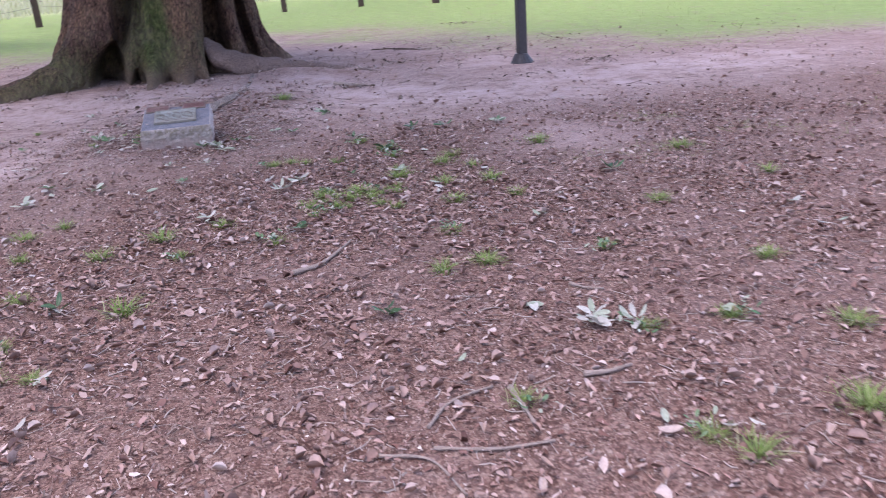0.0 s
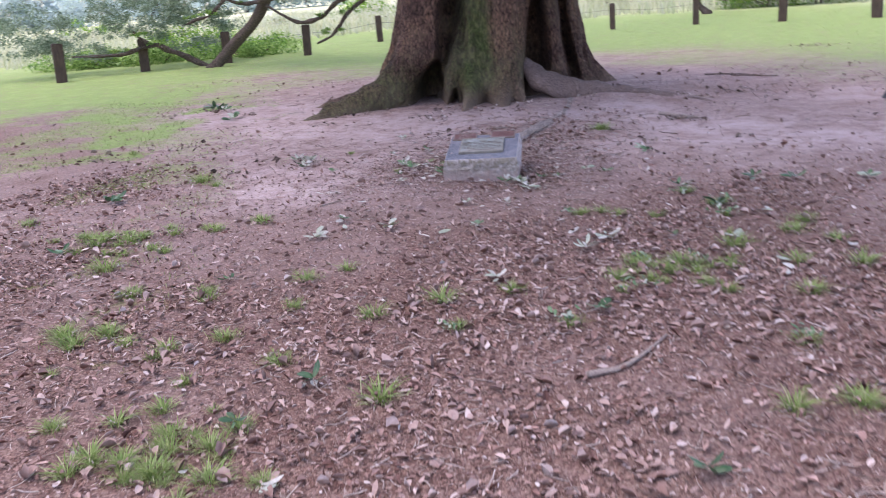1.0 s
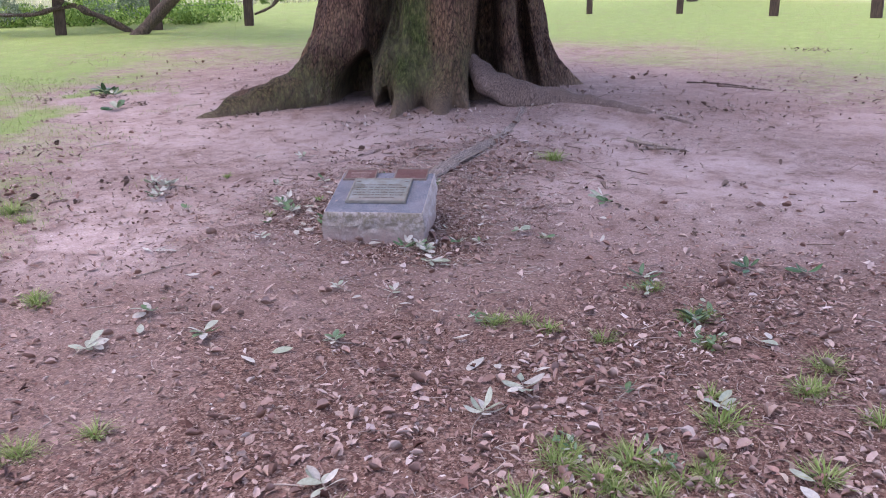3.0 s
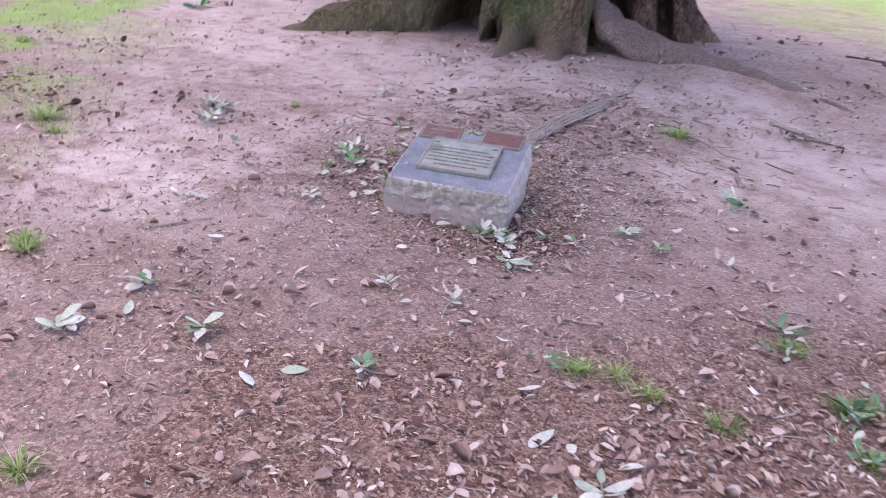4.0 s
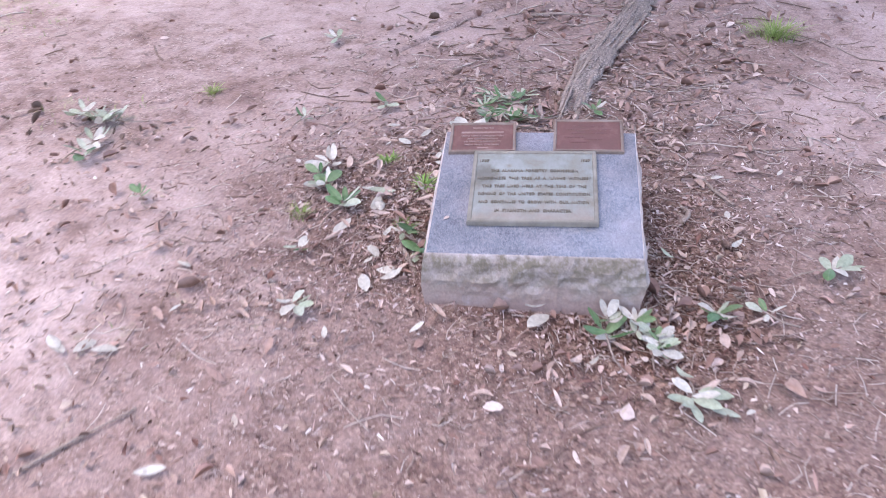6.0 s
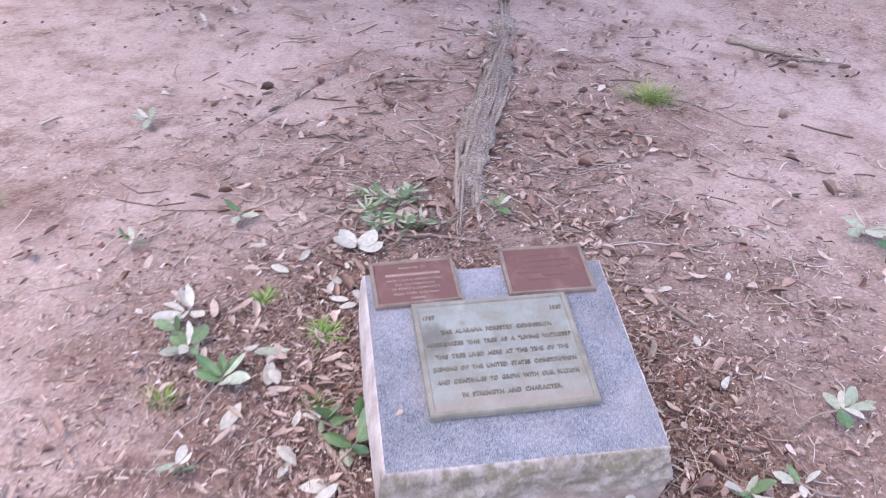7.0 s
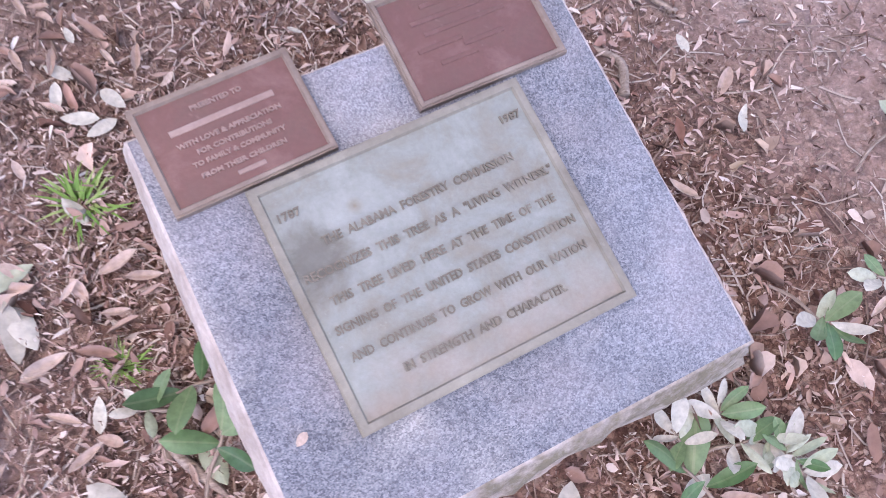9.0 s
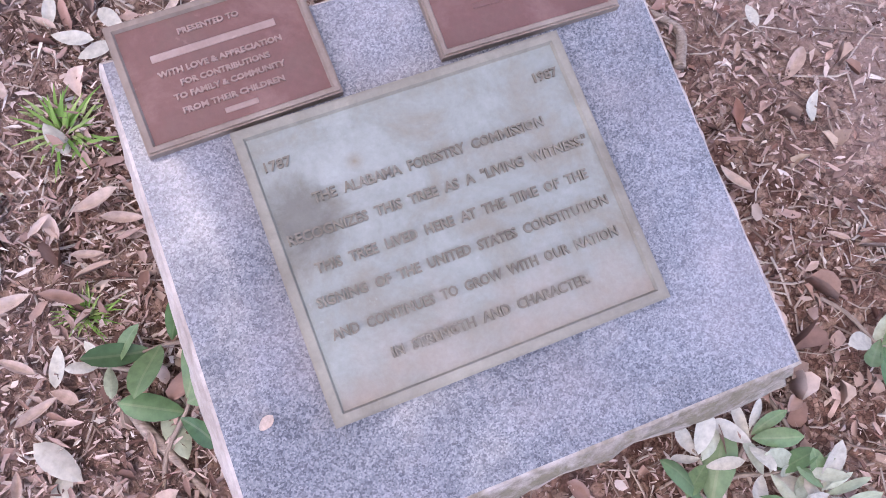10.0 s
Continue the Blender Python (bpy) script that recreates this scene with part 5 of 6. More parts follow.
lay_chips("leaf_litter", "fine crumbs of bark and leaf trodden into the soil", 62000, (-4.0, 2.2, 2.0, 8.2), lambda x, y: np.clip(0.15 + 0.6 * litter_at(x, y) + 0.35 * fbm(x, y, 0.9, 93), 0.03, 1), 0.005, 0.020, 0.45, 0.4, M_CHIPS, 56, 0.002)


def lay_twigs(n, box, keep, lo, hi, r, seed):
    rng = np.random.RandomState(seed)
    x, y = scatter(rng, n, *box, keep)
    k = len(x)
    yaw, L = rng.uniform(0, 2 * np.pi, k), rng.uniform(lo, hi, k) * rng.choice((0.6, 1, 1.6), k)
    bend = rng.normal(0, 0.12, k) * L
    s = np.array((-0.5, -0.15, 0.2, 0.5))
    base = np.stack([x, y, height(x, y) + 0.006], 1)
    d, c = np.stack([np.cos(yaw), np.sin(yaw), rng.normal(0, 0.05, k)], 1), np.stack([-np.sin(yaw), np.cos(yaw), 0 * yaw], 1)
    up = np.array((0, 0, 1.0))
    rad = r * rng.uniform(0.5, 1.4, k)
    V = []
    for q in range(4):
        mid = base + d * (s[q] * L)[:, None] + c * (bend * (1 if q in (1, 2) else 0) * (1 if q == 1 else 0.6))[:, None]
        for a in (0.5, 2.6, 4.7):
            V.append(mid + c * (math.cos(a) * rad)[:, None] + up * (math.sin(a) * rad + rad * 0.5)[:, None])
    V = np.stack(V, 1)
    idx = []
    for q in range(3):
        for a in range(3):
            idx.append((q * 3 + a, q * 3 + (a + 1) % 3, q * 3 + 3 + (a + 1) % 3, q * 3 + 3 + a))
    F = (np.arange(k)[:, None, None] * 12 + np.array(idx)[None]).reshape(-1, 4)
    return tagged(new("twigs", mesh_np("twigs", V.reshape(-1, 3), F, M_TWIG)), "thin dry twigs and stalks on the earth", "twigs", kind="stuff")


lay_twigs(16000, (-3.4, -0.9, 6.2, 8.6), lambda x, y: np.clip((litter_at(x, y) * (1 - 0.8 * trodden(x, y))) ** 1.5, 0.06, 1), 0.02, 0.06, 0.0014, 61)
lay_twigs(1500, (-3.2, -1.0, 6.3, 8.6), lambda x, y: 0.2 + 0.8 * bump_at(x, y, -2.1, 7.4, 0.7, 0.6), 0.05, 0.11, 0.0018, 63)
lay_twigs(1500, (-3.2, -1.0, 7.6, 10.2), lambda x, y: np.clip(bump_at(x, y, -2.0, 8.3, 0.7, 1.1), 0.1, 1), 0.06, 0.15, 0.0026, 64)
lay_twigs(450, (-7.5, 2.5, 8.0, 12.0), lambda x, y: np.clip(0.5 + 1.2 * fbm(x, y, 0.9, 99), 0.05, 1) * (grass_at(x, y) < 0.4), 0.05, 0.14, 0.0034, 65)
lay_twigs(10000, (-5.5, 3.0, 1.2, 9.0), lambda x, y: np.clip((litter_at(x, y) * (1 - 0.8 * trodden(x, y))) ** 2, 0.04, 1), 0.03, 0.09, 0.0020, 62)


def lay_blades(n, box, keep, lo, hi, mat, seed, label):
    rng = np.random.RandomState(seed)
    x, y = scatter(rng, n, *box, keep)
    k = len(x)
    yaw, lean, L = rng.uniform(0, 2 * np.pi, k), rng.uniform(0.1, 0.9, k), rng.uniform(lo, hi, k)
    w = np.minimum(L * 0.05, 0.022)
    base = np.stack([x, y, height(x, y) - 0.004], 1)
    d, c = np.stack([np.cos(yaw), np.sin(yaw), 0 * yaw], 1), np.stack([-np.sin(yaw), np.cos(yaw), 0 * yaw], 1)
    up = np.array((0, 0, 1.0))
    mid, tip = base + d * (0.3 * L * lean)[:, None] + up * (0.6 * L)[:, None], base + d * (L * lean)[:, None] + up * (L * (1 - 0.4 * lean))[:, None]
    V = np.stack([base - c * w[:, None], base + c * w[:, None], mid + c * (w * 0.8)[:, None], mid - c * (w * 0.8)[:, None], tip + c * (w * 0.15)[:, None], tip - c * (w * 0.15)[:, None]], 1)
    b = np.arange(k)[:, None] * 6
    F = np.concatenate([b + np.array([0, 1, 2, 3]), b + np.array([3, 2, 4, 5])], 0)
    return tagged(new("grass", mesh_np("grass", V.reshape(-1, 3), F, mat)), label, "grass", kind="stuff")


lay_blades(48000, (-30, 16, 18, 48), lambda x, y: 1.0 * (np.hypot(x - TREE[0], y - TREE[1]) > 17.2 + 1.2 * fbm(x, y, 3, 95)), 0.12, 0.7, M_FOL_STRAW, 73, "tall pale straw-coloured meadow grass beyond the fence")
lay_blades(80000, (-17, 9, 11, 27), lambda x, y: grass_at(x, y) ** 1.5, 0.012, 0.032, M_LAWN, 71, "short bright green lawn grass behind the oak")
lay_blades(130000, (-10, 5, 1.5, 11.5), lambda x, y: np.clip(grass_at(x, y) * 2.4 - 0.42, 0, 0.75), 0.012, 0.042, M_GRASS, 72, "sparse short grass sprouting through leaf litter")


# ---- single leaves, sprigs, weeds, tufts and sticks ----
def leaf_mesh(name, wide, fold, curl, mat):
    """A leaf one long: stalk end at the origin, blade along x, folded at the midrib and curled."""
    s = np.linspace(0, 1, 8)
    half = wide * np.sin(np.pi * (0.04 + 0.96 * s) ** 1.25) ** 0.62 * 0.5
    half[0], half[-1] = 0.008, 0.004
    V, F = [], []
    for k, t in enumerate(s):
        zc = curl * (t - 0.35) ** 2 + 0.02 * math.sin(5 * t + wide * 9)
        for a in (-1, -0.5, 0, 0.5, 1):
            V.append((t, a * half[k], zc + abs(a) * half[k] * fold + 0.02 * math.sin(9 * t + 3 * a) * half[k]))
    for k in range(7):
        for a in range(4):
            F.append((k * 5 + a, k * 5 + a + 5, k * 5 + a + 6, k * 5 + a + 1))
    return smooth(mesh_np(name, V, F, mat))


LEAF = {}
for key, mat in (("pale", M_PALE), ("tan", M_TAN), ("green", M_GREEN), ("dark", M_DARK), ("grey", M_GREY)):
    LEAF[key] = [leaf_mesh("leaf", w, f, c, mat) for w, f, c in (((0.36, 0.35, 0.25), (0.42, -0.25, -0.3), (0.32, 0.2, 0.5), (0.46, 0.15, -0.15)) if key != "tan" else ((0.30, 1.1, 0.7), (0.36, 0.8, -0.5), (0.26, 1.3, 0.4), (0.40, 0.5, 0.9)))]
LEAF["slim"] = [leaf_mesh("leaf", 0.20, 0.4, 0.3, M_GREY), leaf_mesh("leaf", 0.24, -0.3, -0.35, M_GREY), leaf_mesh("leaf", 0.22, 0.3, 0.5, M_GREEN)]
LEAF["broad"] = [leaf_mesh("leaf", 0.62, 0.2, 0.35, M_PALE), leaf_mesh("leaf", 0.70, -0.2, 0.2, M_PALE)]


def seat(x, y, lift, yaw=0.0):
    return pose(x, y, gz(x, y) + lift, 0, 0, yaw)


def fallen_leaf(x, y, size, kind="pale", yaw=None):
    word = {"broad": "broad whitish leaf lying behind the stone", "pale": "pale dry leaf lying underside up on the earth", "tan": "curled tan dry leaf lying on the earth", "green": "fresh green leaf lying on the earth", "grey": "grey-green leaf lying on the earth", "dark": "dark green leaf lying on the earth"}[kind]
    ob = tagged(new("fallen_leaf", random.choice(LEAF[kind])), word, "leaf", "fallen leaves")
    ob.matrix_basis = seat(x, y, 0.014 + 0.1 * size, random.uniform(0, 360) if yaw is None else yaw) @ pose(0, 0, 0, random.uniform(-18, 18) * (0.2 if kind == "broad" else 1), random.uniform(-22, -4) if kind == "broad" else random.uniform(-8, 10), 0) @ Matrix.Scale(size, 4)


def sprig(x, y, size, kinds, count, label, up=0.25, stalk=True):
    """Leaves set round the end of a short twig; up: how steeply they stand."""
    ob = tagged(new("leaf_sprig"), label, "sprig", "fallen sprigs")
    ob.matrix_basis = seat(x, y, 0.012, random.uniform(0, 360))
    if stalk:
        n = size * random.uniform(0.9, 1.6)
        part("twig", tube("twig", [(-n, 0, -0.004, 0.0025), (-n * 0.5, n * 0.1, 0.004, 0.003), (0, 0, 0.012, 0.0025), (size * 0.3, 0, 0.02, 0.0015)], M_STICK, 6, 3), ob)
    for k in range(count):
        f = k / max(1, count - 1)
        along = size * (0.30 * f - 0.10) if stalk else 0.0
        a = (1 if k % 2 else -1) * (118 - 105 * f) + random.uniform(-14, 14) if stalk else 360 * k / count + random.uniform(-25, 25)
        side = (0.0, 0.0) if stalk else (random.gauss(0, size * 0.9), random.gauss(0, size * 0.9))
        m = Matrix.Translation((along + side[0], side[1], 0.010 + 0.014 * random.random())) @ pose(0, 0, 0, 0, 0, a) @ pose(0, 0, 0, random.uniform(-35, 35), -degrees_up(up), 0) @ Matrix.Scale(size * random.uniform(0.62, 1.0), 4)
        part("leaf", random.choice(LEAF[random.choice(kinds)]), ob, "", m)
    return ob


def degrees_up(up):
    return math.degrees(up) * random.uniform(0.1, 1.2)


def tuft_mesh(seed, n, spread, mat, w):
    rng = np.random.RandomState(seed)
    V, F = [], []
    for k in range(n):
        a, r = rng.uniform(0, 2 * np.pi), spread * abs(rng.normal(0, 0.35))
        x, y, L, lean = r * math.cos(a), r * math.sin(a), rng.uniform(0.3, 0.95), rng.uniform(0.4, 1.5)
        a2 = a + rng.normal(0, 0.6)
        dx, dy = math.cos(a2), math.sin(a2)
        b = len(V)
        for t, ww in ((0, 0.8), (0.4, 1.0), (0.75, 0.7), (1.0, 0.1)):
            px, py, pz = x + dx * lean * L * t ** 1.6, y + dy * lean * L * t ** 1.6, L * (t - 0.35 * lean * t * t) - 0.04
            V += [(px - dy * w * ww, py + dx * w * ww, pz), (px + dy * w * ww, py - dx * w * ww, pz)]
        for q in range(3):
            F.append((b + 2 * q, b + 2 * q + 1, b + 2 * q + 3, b + 2 * q + 2))
    return mesh_np("grass_tuft", V, F, mat)


TUFTS = [tuft_mesh(90 + k, n, s, M_GRASS, w) for k, (n, s, w) in enumerate(((110, 0.95, 0.022), (150, 1.15, 0.02), (80, 0.85, 0.026), (190, 1.3, 0.02)))]
BROAD = tuft_mesh(97, 64, 0.75, M_FRESH, 0.045)


def tuft(x, y, size):
    ob = tagged(new("grass_tuft", BROAD if in_stone(x, y, 0.35) else random.choice(TUFTS)), "small bright green grass tuft growing from the earth", "grass tuft", "grass tufts")
    ob.matrix_basis = seat(x, y, 0.0, random.uniform(0, 360)) @ Matrix.Scale(size * (1.0 if in_stone(x, y, 0.7) else 1.15), 4)


for x, y, s in ((-2.43, 7.33, 0.058), (-2.62, 7.46, 0.045), (-2.395, 7.08, 0.035), (-2.74, 7.05, 0.05), (-1.43, 8.96, 0.095), (-4.45, 6.65, 0.10), (-3.10, 5.56, 0.08), (-0.82, 6.09, 0.06), (-0.70, 6.03, 0.06), (-3.61, 7.83, 0.05),
                (0.04, 5.50, 0.09), (-0.46, 6.01, 0.06), (0.33, 5.82, 0.07), (-1.24, 4.39, 0.10), (-0.94, 4.59, 0.07), (0.0, 5.67, 0.06), (0.39, 6.05, 0.07), (0.55, 5.67, 0.07), (0.36, 5.27, 0.08), (-1.94, 4.71, 0.07), (-2.10, 4.54, 0.07)):
    tuft(x, y, s)
for x, y, s in ((-3.03, 5.51, 0.07), (-3.29, 5.31, 0.07), (-3.57, 5.21, 0.07), (-2.48, 4.16, 0.06), (-4.22, 6.53, 0.07), (-6.28, 7.80, 0.08), (-3.96, 4.89, 0.09), (-3.78, 5.01, 0.10), (-3.47, 4.47, 0.10), (-2.96, 4.12, 0.07), (-2.76, 3.53, 0.08),
                (-2.70, 3.69, 0.06), (-2.26, 3.59, 0.07), (-2.56, 4.25, 0.06), (-2.06, 3.75, 0.06), (-1.67, 3.60, 0.06), (-1.10, 3.42, 0.09), (-3.37, 5.35, 0.06), (-4.95, 5.23, 0.07), (-3.70, 5.34, 0.06), (-1.50, 4.15, 0.08), (0.36, 3.71, 0.08)):
    tuft(x, y, s)
for x, y, s in ((0.66, 5.29, 0.09), (1.06, 6.32, 0.09), (0.58, 3.81, 0.07), (-1.94, 4.16, 0.06), (-0.26, 5.05, 0.07), (2.05, 5.89, 0.08), (1.32, 2.12, 0.07), (1.76, 2.36, 0.08), (1.97, 2.95, 0.07), (0.80, 4.9, 0.07), (1.6, 4.6, 0.07), (2.4, 5.1, 0.08), (1.9, 3.7, 0.06)):
    tuft(x, y, s)

# loose patches of young grass in the litter
for x, y in ((-3.98, 4.87), (-3.80, 5.04), (-1.75, 3.04), (-1.57, 2.76), (-1.78, 2.85), (-2.67, 3.50), (-0.15, 5.12), (-0.22, 4.94)):
    for k in range(9):
        tuft(x + random.gauss(0, 0.20), y + random.gauss(0, 0.13), random.uniform(0.035, 0.075))

FRESH = "fallen sprig of fresh green oblong leaves on the earth"
PALE = "fallen sprig of pale grey leaves lying underside up"
DARKS = "fallen sprig of dark green leaves on the earth"
# round the stone
for x, y, s, c in ((-2.74, 7.22, 0.085, 8), (-2.62, 7.11, 0.095, 6), (-2.36, 7.01, 0.06, 3), (-1.45, 6.94, 0.085, 6), (-1.33, 6.98, 0.06, 4), (-2.43, 5.58, 0.09, 5), (-2.05, 5.47, 0.085, 6), (-1.50, 5.61, 0.085, 5), (-1.0, 7.13, 0.09, 5), (-1.18, 7.21, 0.09, 6), (-2.01, 8.0, 0.07, 5), (-2.80, 7.84, 0.07, 4), (-3.07, 7.66, 0.07, 4), (-3.33, 7.0, 0.06, 4), (-2.63, 6.85, 0.06, 4)):
    sprig(x, y, s * 0.9, ("green", "green", "grey", "pale"), c + 1, FRESH, 0.45)
for x, y, s, c in ((-2.79, 7.36, 0.095, 6), (-2.51, 6.61, 0.08, 5), (-1.47, 6.61, 0.085, 5), (-3.34, 8.46, 0.09, 6), (-0.87, 8.03, 0.10, 6), (-1.76, 6.13, 0.07, 5), (-1.49, 6.16, 0.07, 4), (-3.78, 7.28, 0.10, 7), (-2.44, 5.20, 0.10, 5), (-1.50, 5.60, 0.06, 3), (-0.65, 5.49, 0.10, 5), (0.03, 5.60, 0.09, 5), (-1.05, 4.71, 0.11, 6), (-0.73, 5.26, 0.10, 6)):
    sprig(x, y, s * 0.92, ("pale", "grey", "grey"), c + 1, PALE, 0.35)
for x, y, s, c in ((-2.30, 7.03, 0.085, 3), (-2.28, 6.95, 0.08, 4), (-2.78, 7.27, 0.06, 4), (-0.81, 7.91, 0.08, 5), (0.07, 6.94, 0.09, 5), (-2.52, 4.43, 0.07, 4), (-3.99, 4.64, 0.10, 5), (-1.41, 3.46, 0.08, 5), (-4.67, 5.81, 0.12, 8), (-0.12, 6.30, 0.10, 6), (-0.48, 4.43, 0.10, 5), (-1.53, 3.10, 0.08, 4), (-1.25, 2.14, 0.08, 4), (-0.29, 5.58, 0.07, 4), (0.12, 3.23, 0.09, 6)):
    sprig(x, y, s, ("dark", "dark", "green"), c, DARKS, 0.5)
for k in range(7):
    sprig(-1.63 + random.uniform(-0.10, 0.08), 6.79 + random.uniform(-0.07, 0.06), 0.060, ("pale", "pale", "grey", "slim", "green"), 6, "heap of pale and green leaves beside the stone", 0.5)
for k in range(14):
    sprig(-2.28 + random.uniform(-0.19, 0.12), 7.93 + random.uniform(-0.13, 0.14), 0.070, ("slim", "slim", "slim", "tan", "green"), 7, "heap of slender grey-green leaves behind the stone", 0.3)
for k in range(4):
    sprig(-4.0 + random.uniform(-0.2, 0.2), 7.45 + random.uniform(-0.08, 0.08), 0.10, ("pale", "grey", "grey"), 6, PALE, 0.5)
    sprig(1.05 + random.uniform(-0.12, 0.1), 3.08 + random.uniform(-0.06, 0.06), 0.09, ("pale", "pale", "grey"), 5, PALE, 0.5)
for x, y, s, c in ((-7.38, 10.72, 0.2, 8), (-6.44, 9.84, 0.16, 8), (-7.1, 10.5, 0.14, 6), (0.79, 7.05, 0.09, 6), (-0.41, 6.71, 0.10, 6), (0.33, 6.97, 0.09, 5), (1.46, 5.28, 0.10, 6), (-3.74, 7.2, 0.09, 6)):
    sprig(x, y, s, ("grey", "green", "dark"), c, FRESH, 0.5)
sprig(-1.70, 6.77, 0.10, ("green",), 4, FRESH, 0.5)
# weeds rooted in the litter
for x, y, s, c in ((-0.99, 6.02, 0.085, 9), (-0.38, 6.57, 0.08, 8), (-0.06, 6.10, 0.10, 10), (-0.06, 6.42, 0.09, 8), (-0.36, 4.73, 0.09, 10), (-0.11, 5.19, 0.08, 9), (-0.41, 5.19, 0.08, 8), (-0.10, 6.30, 0.08, 8), (-1.07, 4.09, 0.07, 8), (-0.60, 4.28, 0.09, 10), (1.16, 2.99, 0.09, 10), (0.40, 4.32, 0.08, 9), (1.15, 3.91, 0.09, 9), (0.69, 2.45, 0.07, 7), (-1.62, 2.42, 0.08, 9), (1.57, 3.07, 0.10, 10), (1.20, 2.24, 0.07, 7)):
    w = sprig(x, y, s * 0.48, ("green", "green", "grey"), c + 7, "small green weed growing through the leaf litter", 0.6, False)
    w.name = "weed"
    tagged(w, category="weed", group="weeds")
    tuft(x + random.uniform(-0.05, 0.05), y + random.uniform(-0.05, 0.05), 0.055)
for x, y, s in ((-2.555, 7.045, 0.085), (-2.51, 7.10, 0.09), (-2.45, 7.77, 0.085), (-2.38, 7.76, 0.085), (-1.97, 7.63, 0.05), (-2.445, 7.47, 0.06), (-2.49, 7.12, 0.08), (-2.28, 6.90, 0.07), (-2.39, 6.89, 0.07), (-1.93, 6.82, 0.075), (-1.86, 6.81, 0.085), (-2.45, 7.48, 0.05), (-2.49, 7.24, 0.09), (-2.99, 6.29, 0.07), (-2.95, 6.31, 0.07), (-1.38, 6.65, 0.08), (-1.52, 6.71, 0.07),
                (-1.59, 7.16, 0.05), (-2.37, 5.45, 0.09), (-1.36, 6.59, 0.07), (-1.41, 6.06, 0.06), (-3.11, 6.33, 0.08), (-1.79, 5.36, 0.09), (-1.63, 5.49, 0.09), (-1.05, 5.80, 0.09), (-0.87, 5.68, 0.11)):
    fallen_leaf(x, y, s, random.choice(("pale", "pale", "grey")))
for x, y, s in ((-0.78, 5.6, 0.08), (0.15, 6.18, 0.09), (-0.69, 5.59, 0.09), (-2.44, 5.24, 0.09), (0.61, 5.55, 0.1), (0.29, 5.2, 0.1), (0.71, 3.25, 0.11), (0.39, 2.74, 0.08), (0.90, 4.42, 0.09), (0.67, 2.04, 0.08), (1.05, 2.25, 0.09), (1.31, 2.26, 0.07), (2.3, 4.43, 0.11), (2.35, 4.04, 0.10), (-1.19, 2.77, 0.09), (-1.09, 2.41, 0.08), (-1.43, 3.40, 0.09), (0.28, 5.0, 0.09)):
    fallen_leaf(x, y, s * 0.85, random.choice(("pale", "grey", "tan")))
    fallen_leaf(x + 0.04, y + 0.03, s * 0.8, random.choice(("pale", "grey", "tan")))
for x, y, s, yaw in ((-2.415, 7.705, 0.078, 138), (-2.415, 7.700, 0.072, 172), (-2.405, 7.705, 0.080, 62), (-2.405, 7.700, 0.074, 18)):
    fallen_leaf(x, y, s, "broad", yaw)
for k in range(150):
    x, y = random.gauss(-2.15, 0.62), random.gauss(7.35, 0.62)
    if not in_stone(x, y, 0.03):
        fallen_leaf(x, y, random.uniform(0.022, 0.062), random.choice(("tan", "tan", "tan", "tan", "pale")))
for k in range(45):
    x, y = random.uniform(-2.75, -2.28), random.uniform(6.7, 7.8)
    if not in_stone(x, y, 0.03):
        fallen_leaf(x, y, random.uniform(0.03, 0.06), random.choice(("tan", "tan", "tan", "pale")))

for x, y, s in ((-0.75, 7.18, 0.08), (-0.70, 7.16, 0.07), (-2.56, 6.0, 0.07), (-3.09, 6.31, 0.08), (-1.42, 7.30, 0.055), (-1.20, 6.06, 0.05), (-2.37, 6.83, 0.07), (-2.40, 6.80, 0.075), (-2.34, 6.79, 0.07), (-2.42, 6.85, 0.06)):
    fallen_leaf(x, y, s, random.choice(("pale", "tan", "pale")))
STICK_LABEL = "dry grey fallen stick lying on the leaf litter"
for r, pts in ((0.007, [(0.35, 2.22), (0.55, 2.2), (0.73, 2.23)]), (0.007, [(0.33, 2.34), (0.4, 2.49), (0.55, 2.59)]), (0.01, [(0.61, 2.57), (0.65, 2.43), (0.68, 2.31)]), (0.011, [(0.88, 2.64), (0.97, 2.65), (1.06, 2.69)]), (0.006, [(0.18, 2.19), (0.34, 2.16), (0.45, 1.98)]), (0.008, [(0.94, 3.47), (1.0, 3.42), (1.08, 3.39)]),
               (0.013, [(-0.38, 3.77), (-0.27, 3.86), (-0.2, 4.0), (-0.14, 4.2)]), (0.009, [(-2.53, 8.93), (-2.39, 8.98), (-2.2, 8.98)]), (0.007, [(-2.36, 7.79), (-2.21, 7.82), (-2.06, 7.82)]), (0.008, [(-1.59, 7.66), (-1.52, 7.57), (-1.46, 7.5)]), (0.004, [(-2.36, 5.6), (-2.29, 5.63), (-2.23, 5.63)]), (0.006, [(-2.83, 5.92), (-2.76, 6.05), (-2.69, 6.17)])):
    pts = [(x, y, gz(x, y) + r * 0.7 + 0.006, r * (1.0 - 0.2 * k)) for k, (x, y) in enumerate(pts)]
    tagged(new("stick", tube("stick", pts, M_LIMB if pts[0][1] > 12 else M_STICK, 8, 8, 0.6, 22, r * 99)), STICK_LABEL, "stick", "fallen sticks")
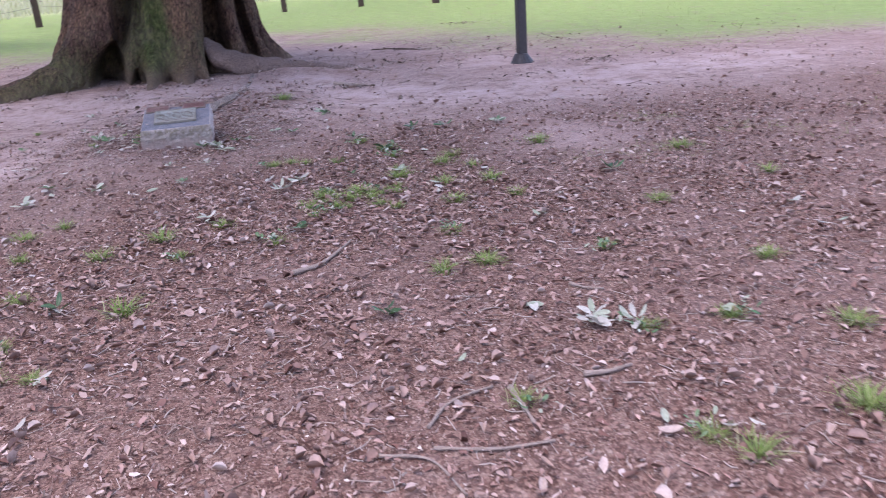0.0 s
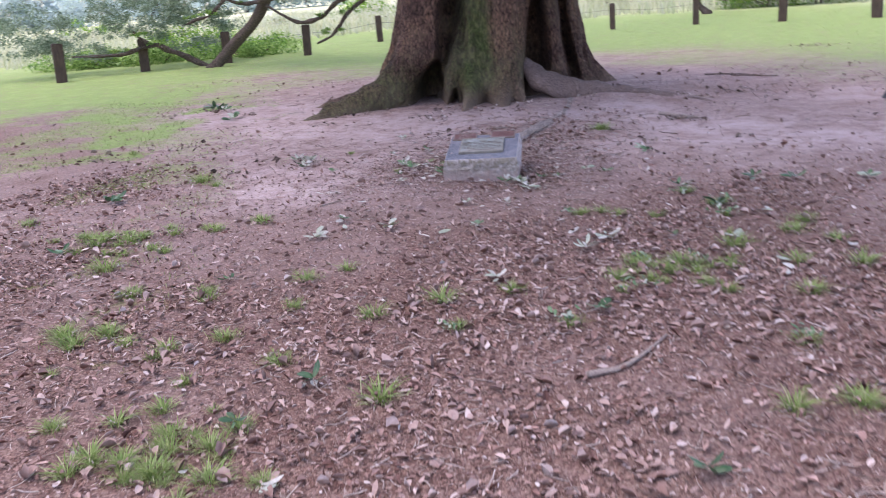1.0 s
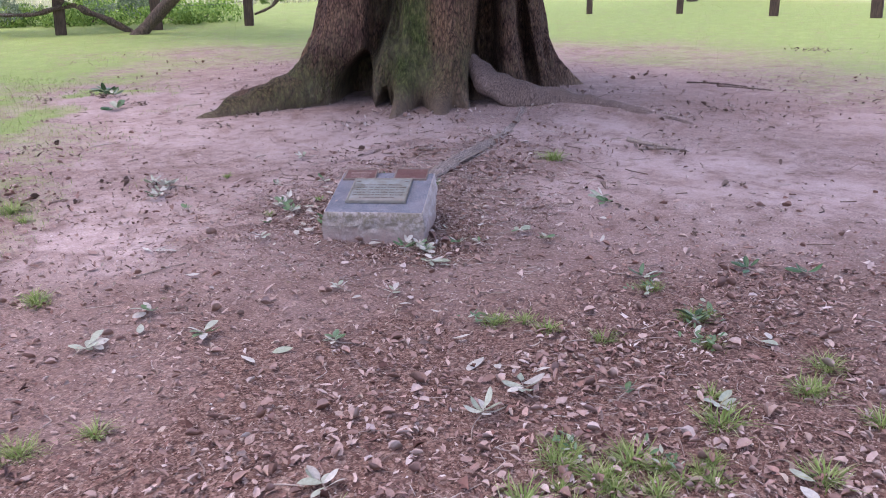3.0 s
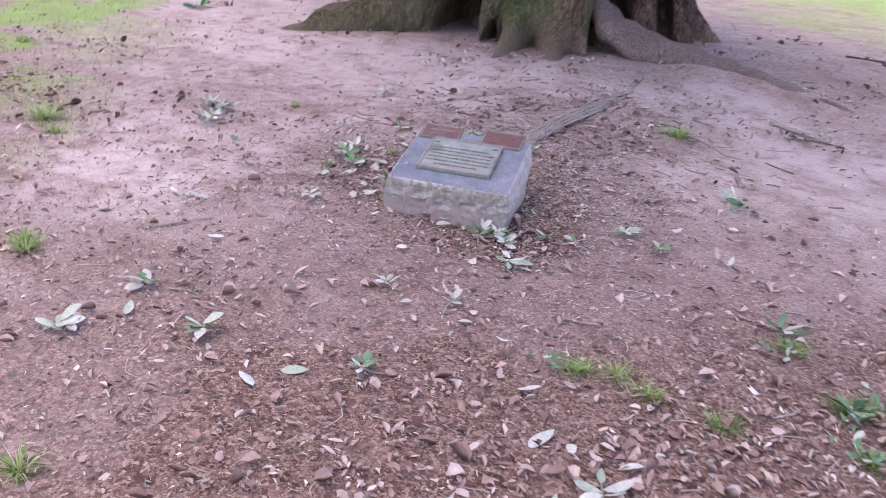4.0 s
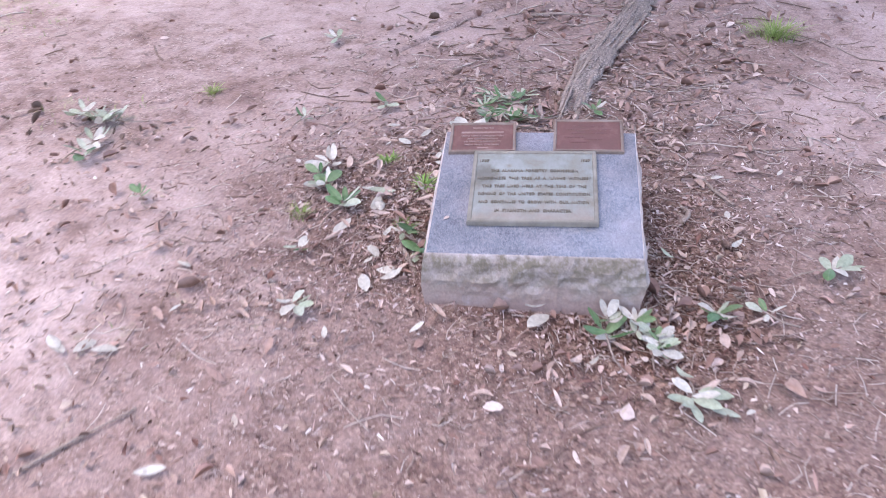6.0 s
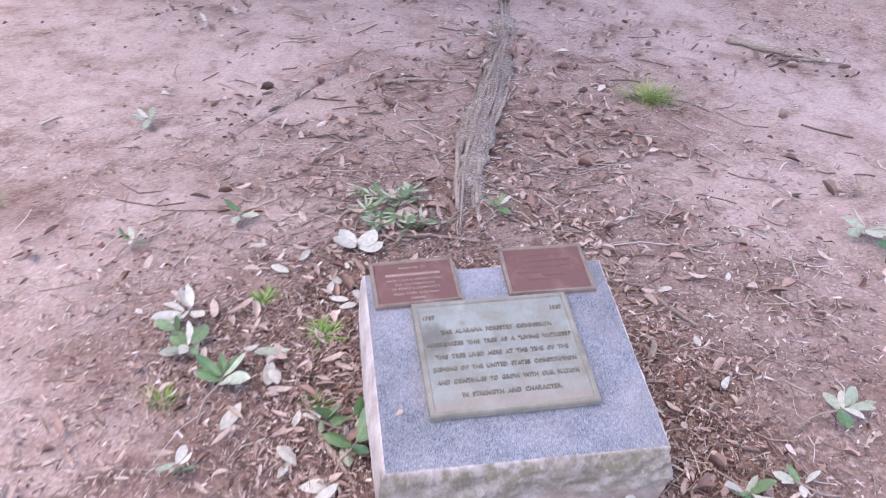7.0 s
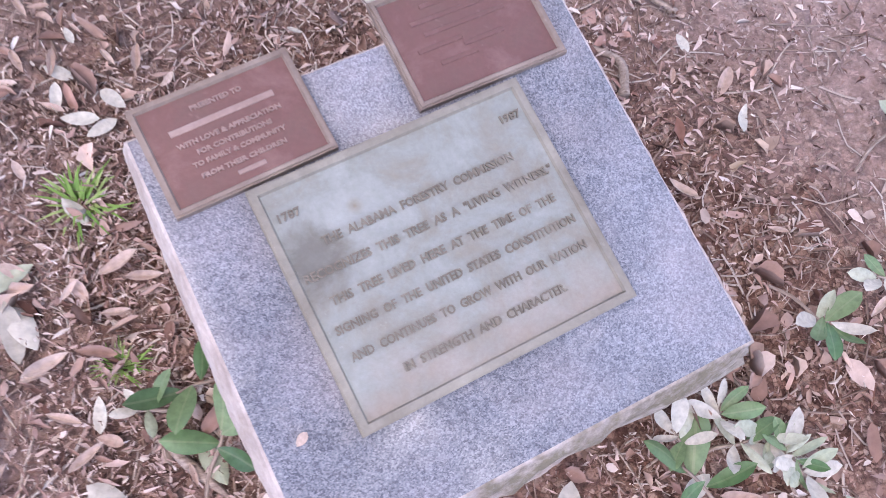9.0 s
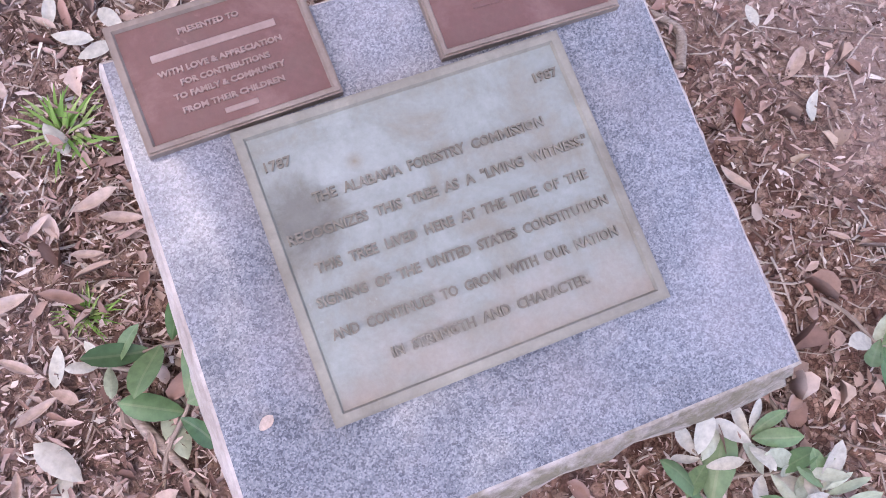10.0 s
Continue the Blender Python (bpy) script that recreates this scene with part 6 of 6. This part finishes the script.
for r, pts in ((0.004, [(-1.69, 6.84), (-1.62, 6.82), (-1.55, 6.81), (-1.49, 6.76)]), (0.007, [(-2.37, 6.99), (-2.31, 6.92), (-2.26, 6.86)]), (0.009, [(-1.6, 7.36), (-1.585, 7.42), (-1.62, 7.46)]), (0.02, [(-0.98, 9.7), (-0.8, 9.6), (-0.58, 9.5)]), (0.010, [(-0.85, 12.95), (-0.55, 13.0), (-0.2, 12.8)]), (0.008, [(-0.5, 12.8), (-0.2, 12.72), (0.1, 12.6)]), (0.009, [(-0.85, 9.42), (-0.72, 9.52), (-0.5, 9.5)]), (0.004, [(-1.85, 7.95), (-1.83, 7.86), (-1.78, 7.79), (-1.765, 7.74)]), (0.004, [(-1.90, 7.86), (-1.78, 7.79), (-1.64, 7.72), (-1.52, 7.75)]), (0.003, [(-1.98, 7.98), (-1.87, 7.93), (-1.74, 7.93)]), (0.004, [(-1.12, 6.33), (-1.05, 6.34), (-0.98, 6.365)]), (0.003, [(-1.83, 7.93), (-1.74, 7.80), (-1.67, 7.66)])):
    pts = [(x, y, gz(x, y) + r * 0.7 + 0.006, r * (1.0 - 0.2 * k)) for k, (x, y) in enumerate(pts)]
    tagged(new("stick", tube("stick", pts, M_LIMB if pts[0][1] > 12 else M_STICK, 8, 8, 0.6, 22, r * 99)), STICK_LABEL, "stick", "fallen sticks")
# crumbs lying on the polished top
flake = tagged(new("leaf_flake", leaf_mesh("leaf_flake", 0.6, 0.5, 0.4, M_TAN)), "tiny tan leaf flake lying on the granite", "leaf")
flake.matrix_basis = stone.matrix_basis @ on_top(0.0354, 0.1241, 0.0045) @ Matrix.Rotation(radians(30), 4, "Z") @ Matrix.Scale(0.018, 4)
stalk = tagged(new("stalk", tube("stalk", [(0.0042, 0.1193, 0.0, 0.0006), (0.0121, 0.1317, 0.001, 0.0006), (0.0159, 0.1440, 0.0, 0.0006)], M_STRAW, 5, 5)), "thin pale stalk lying on the granite", "stalk")
stalk.matrix_basis = stone.matrix_basis @ Matrix.Translation((0, 0, H0 + 0.003)) @ Matrix(((1, 0, 0, 0), (0, 1, 0, 0), (0, (H1 - H0) / SD, 1, 0), (0, 0, 0, 1)))
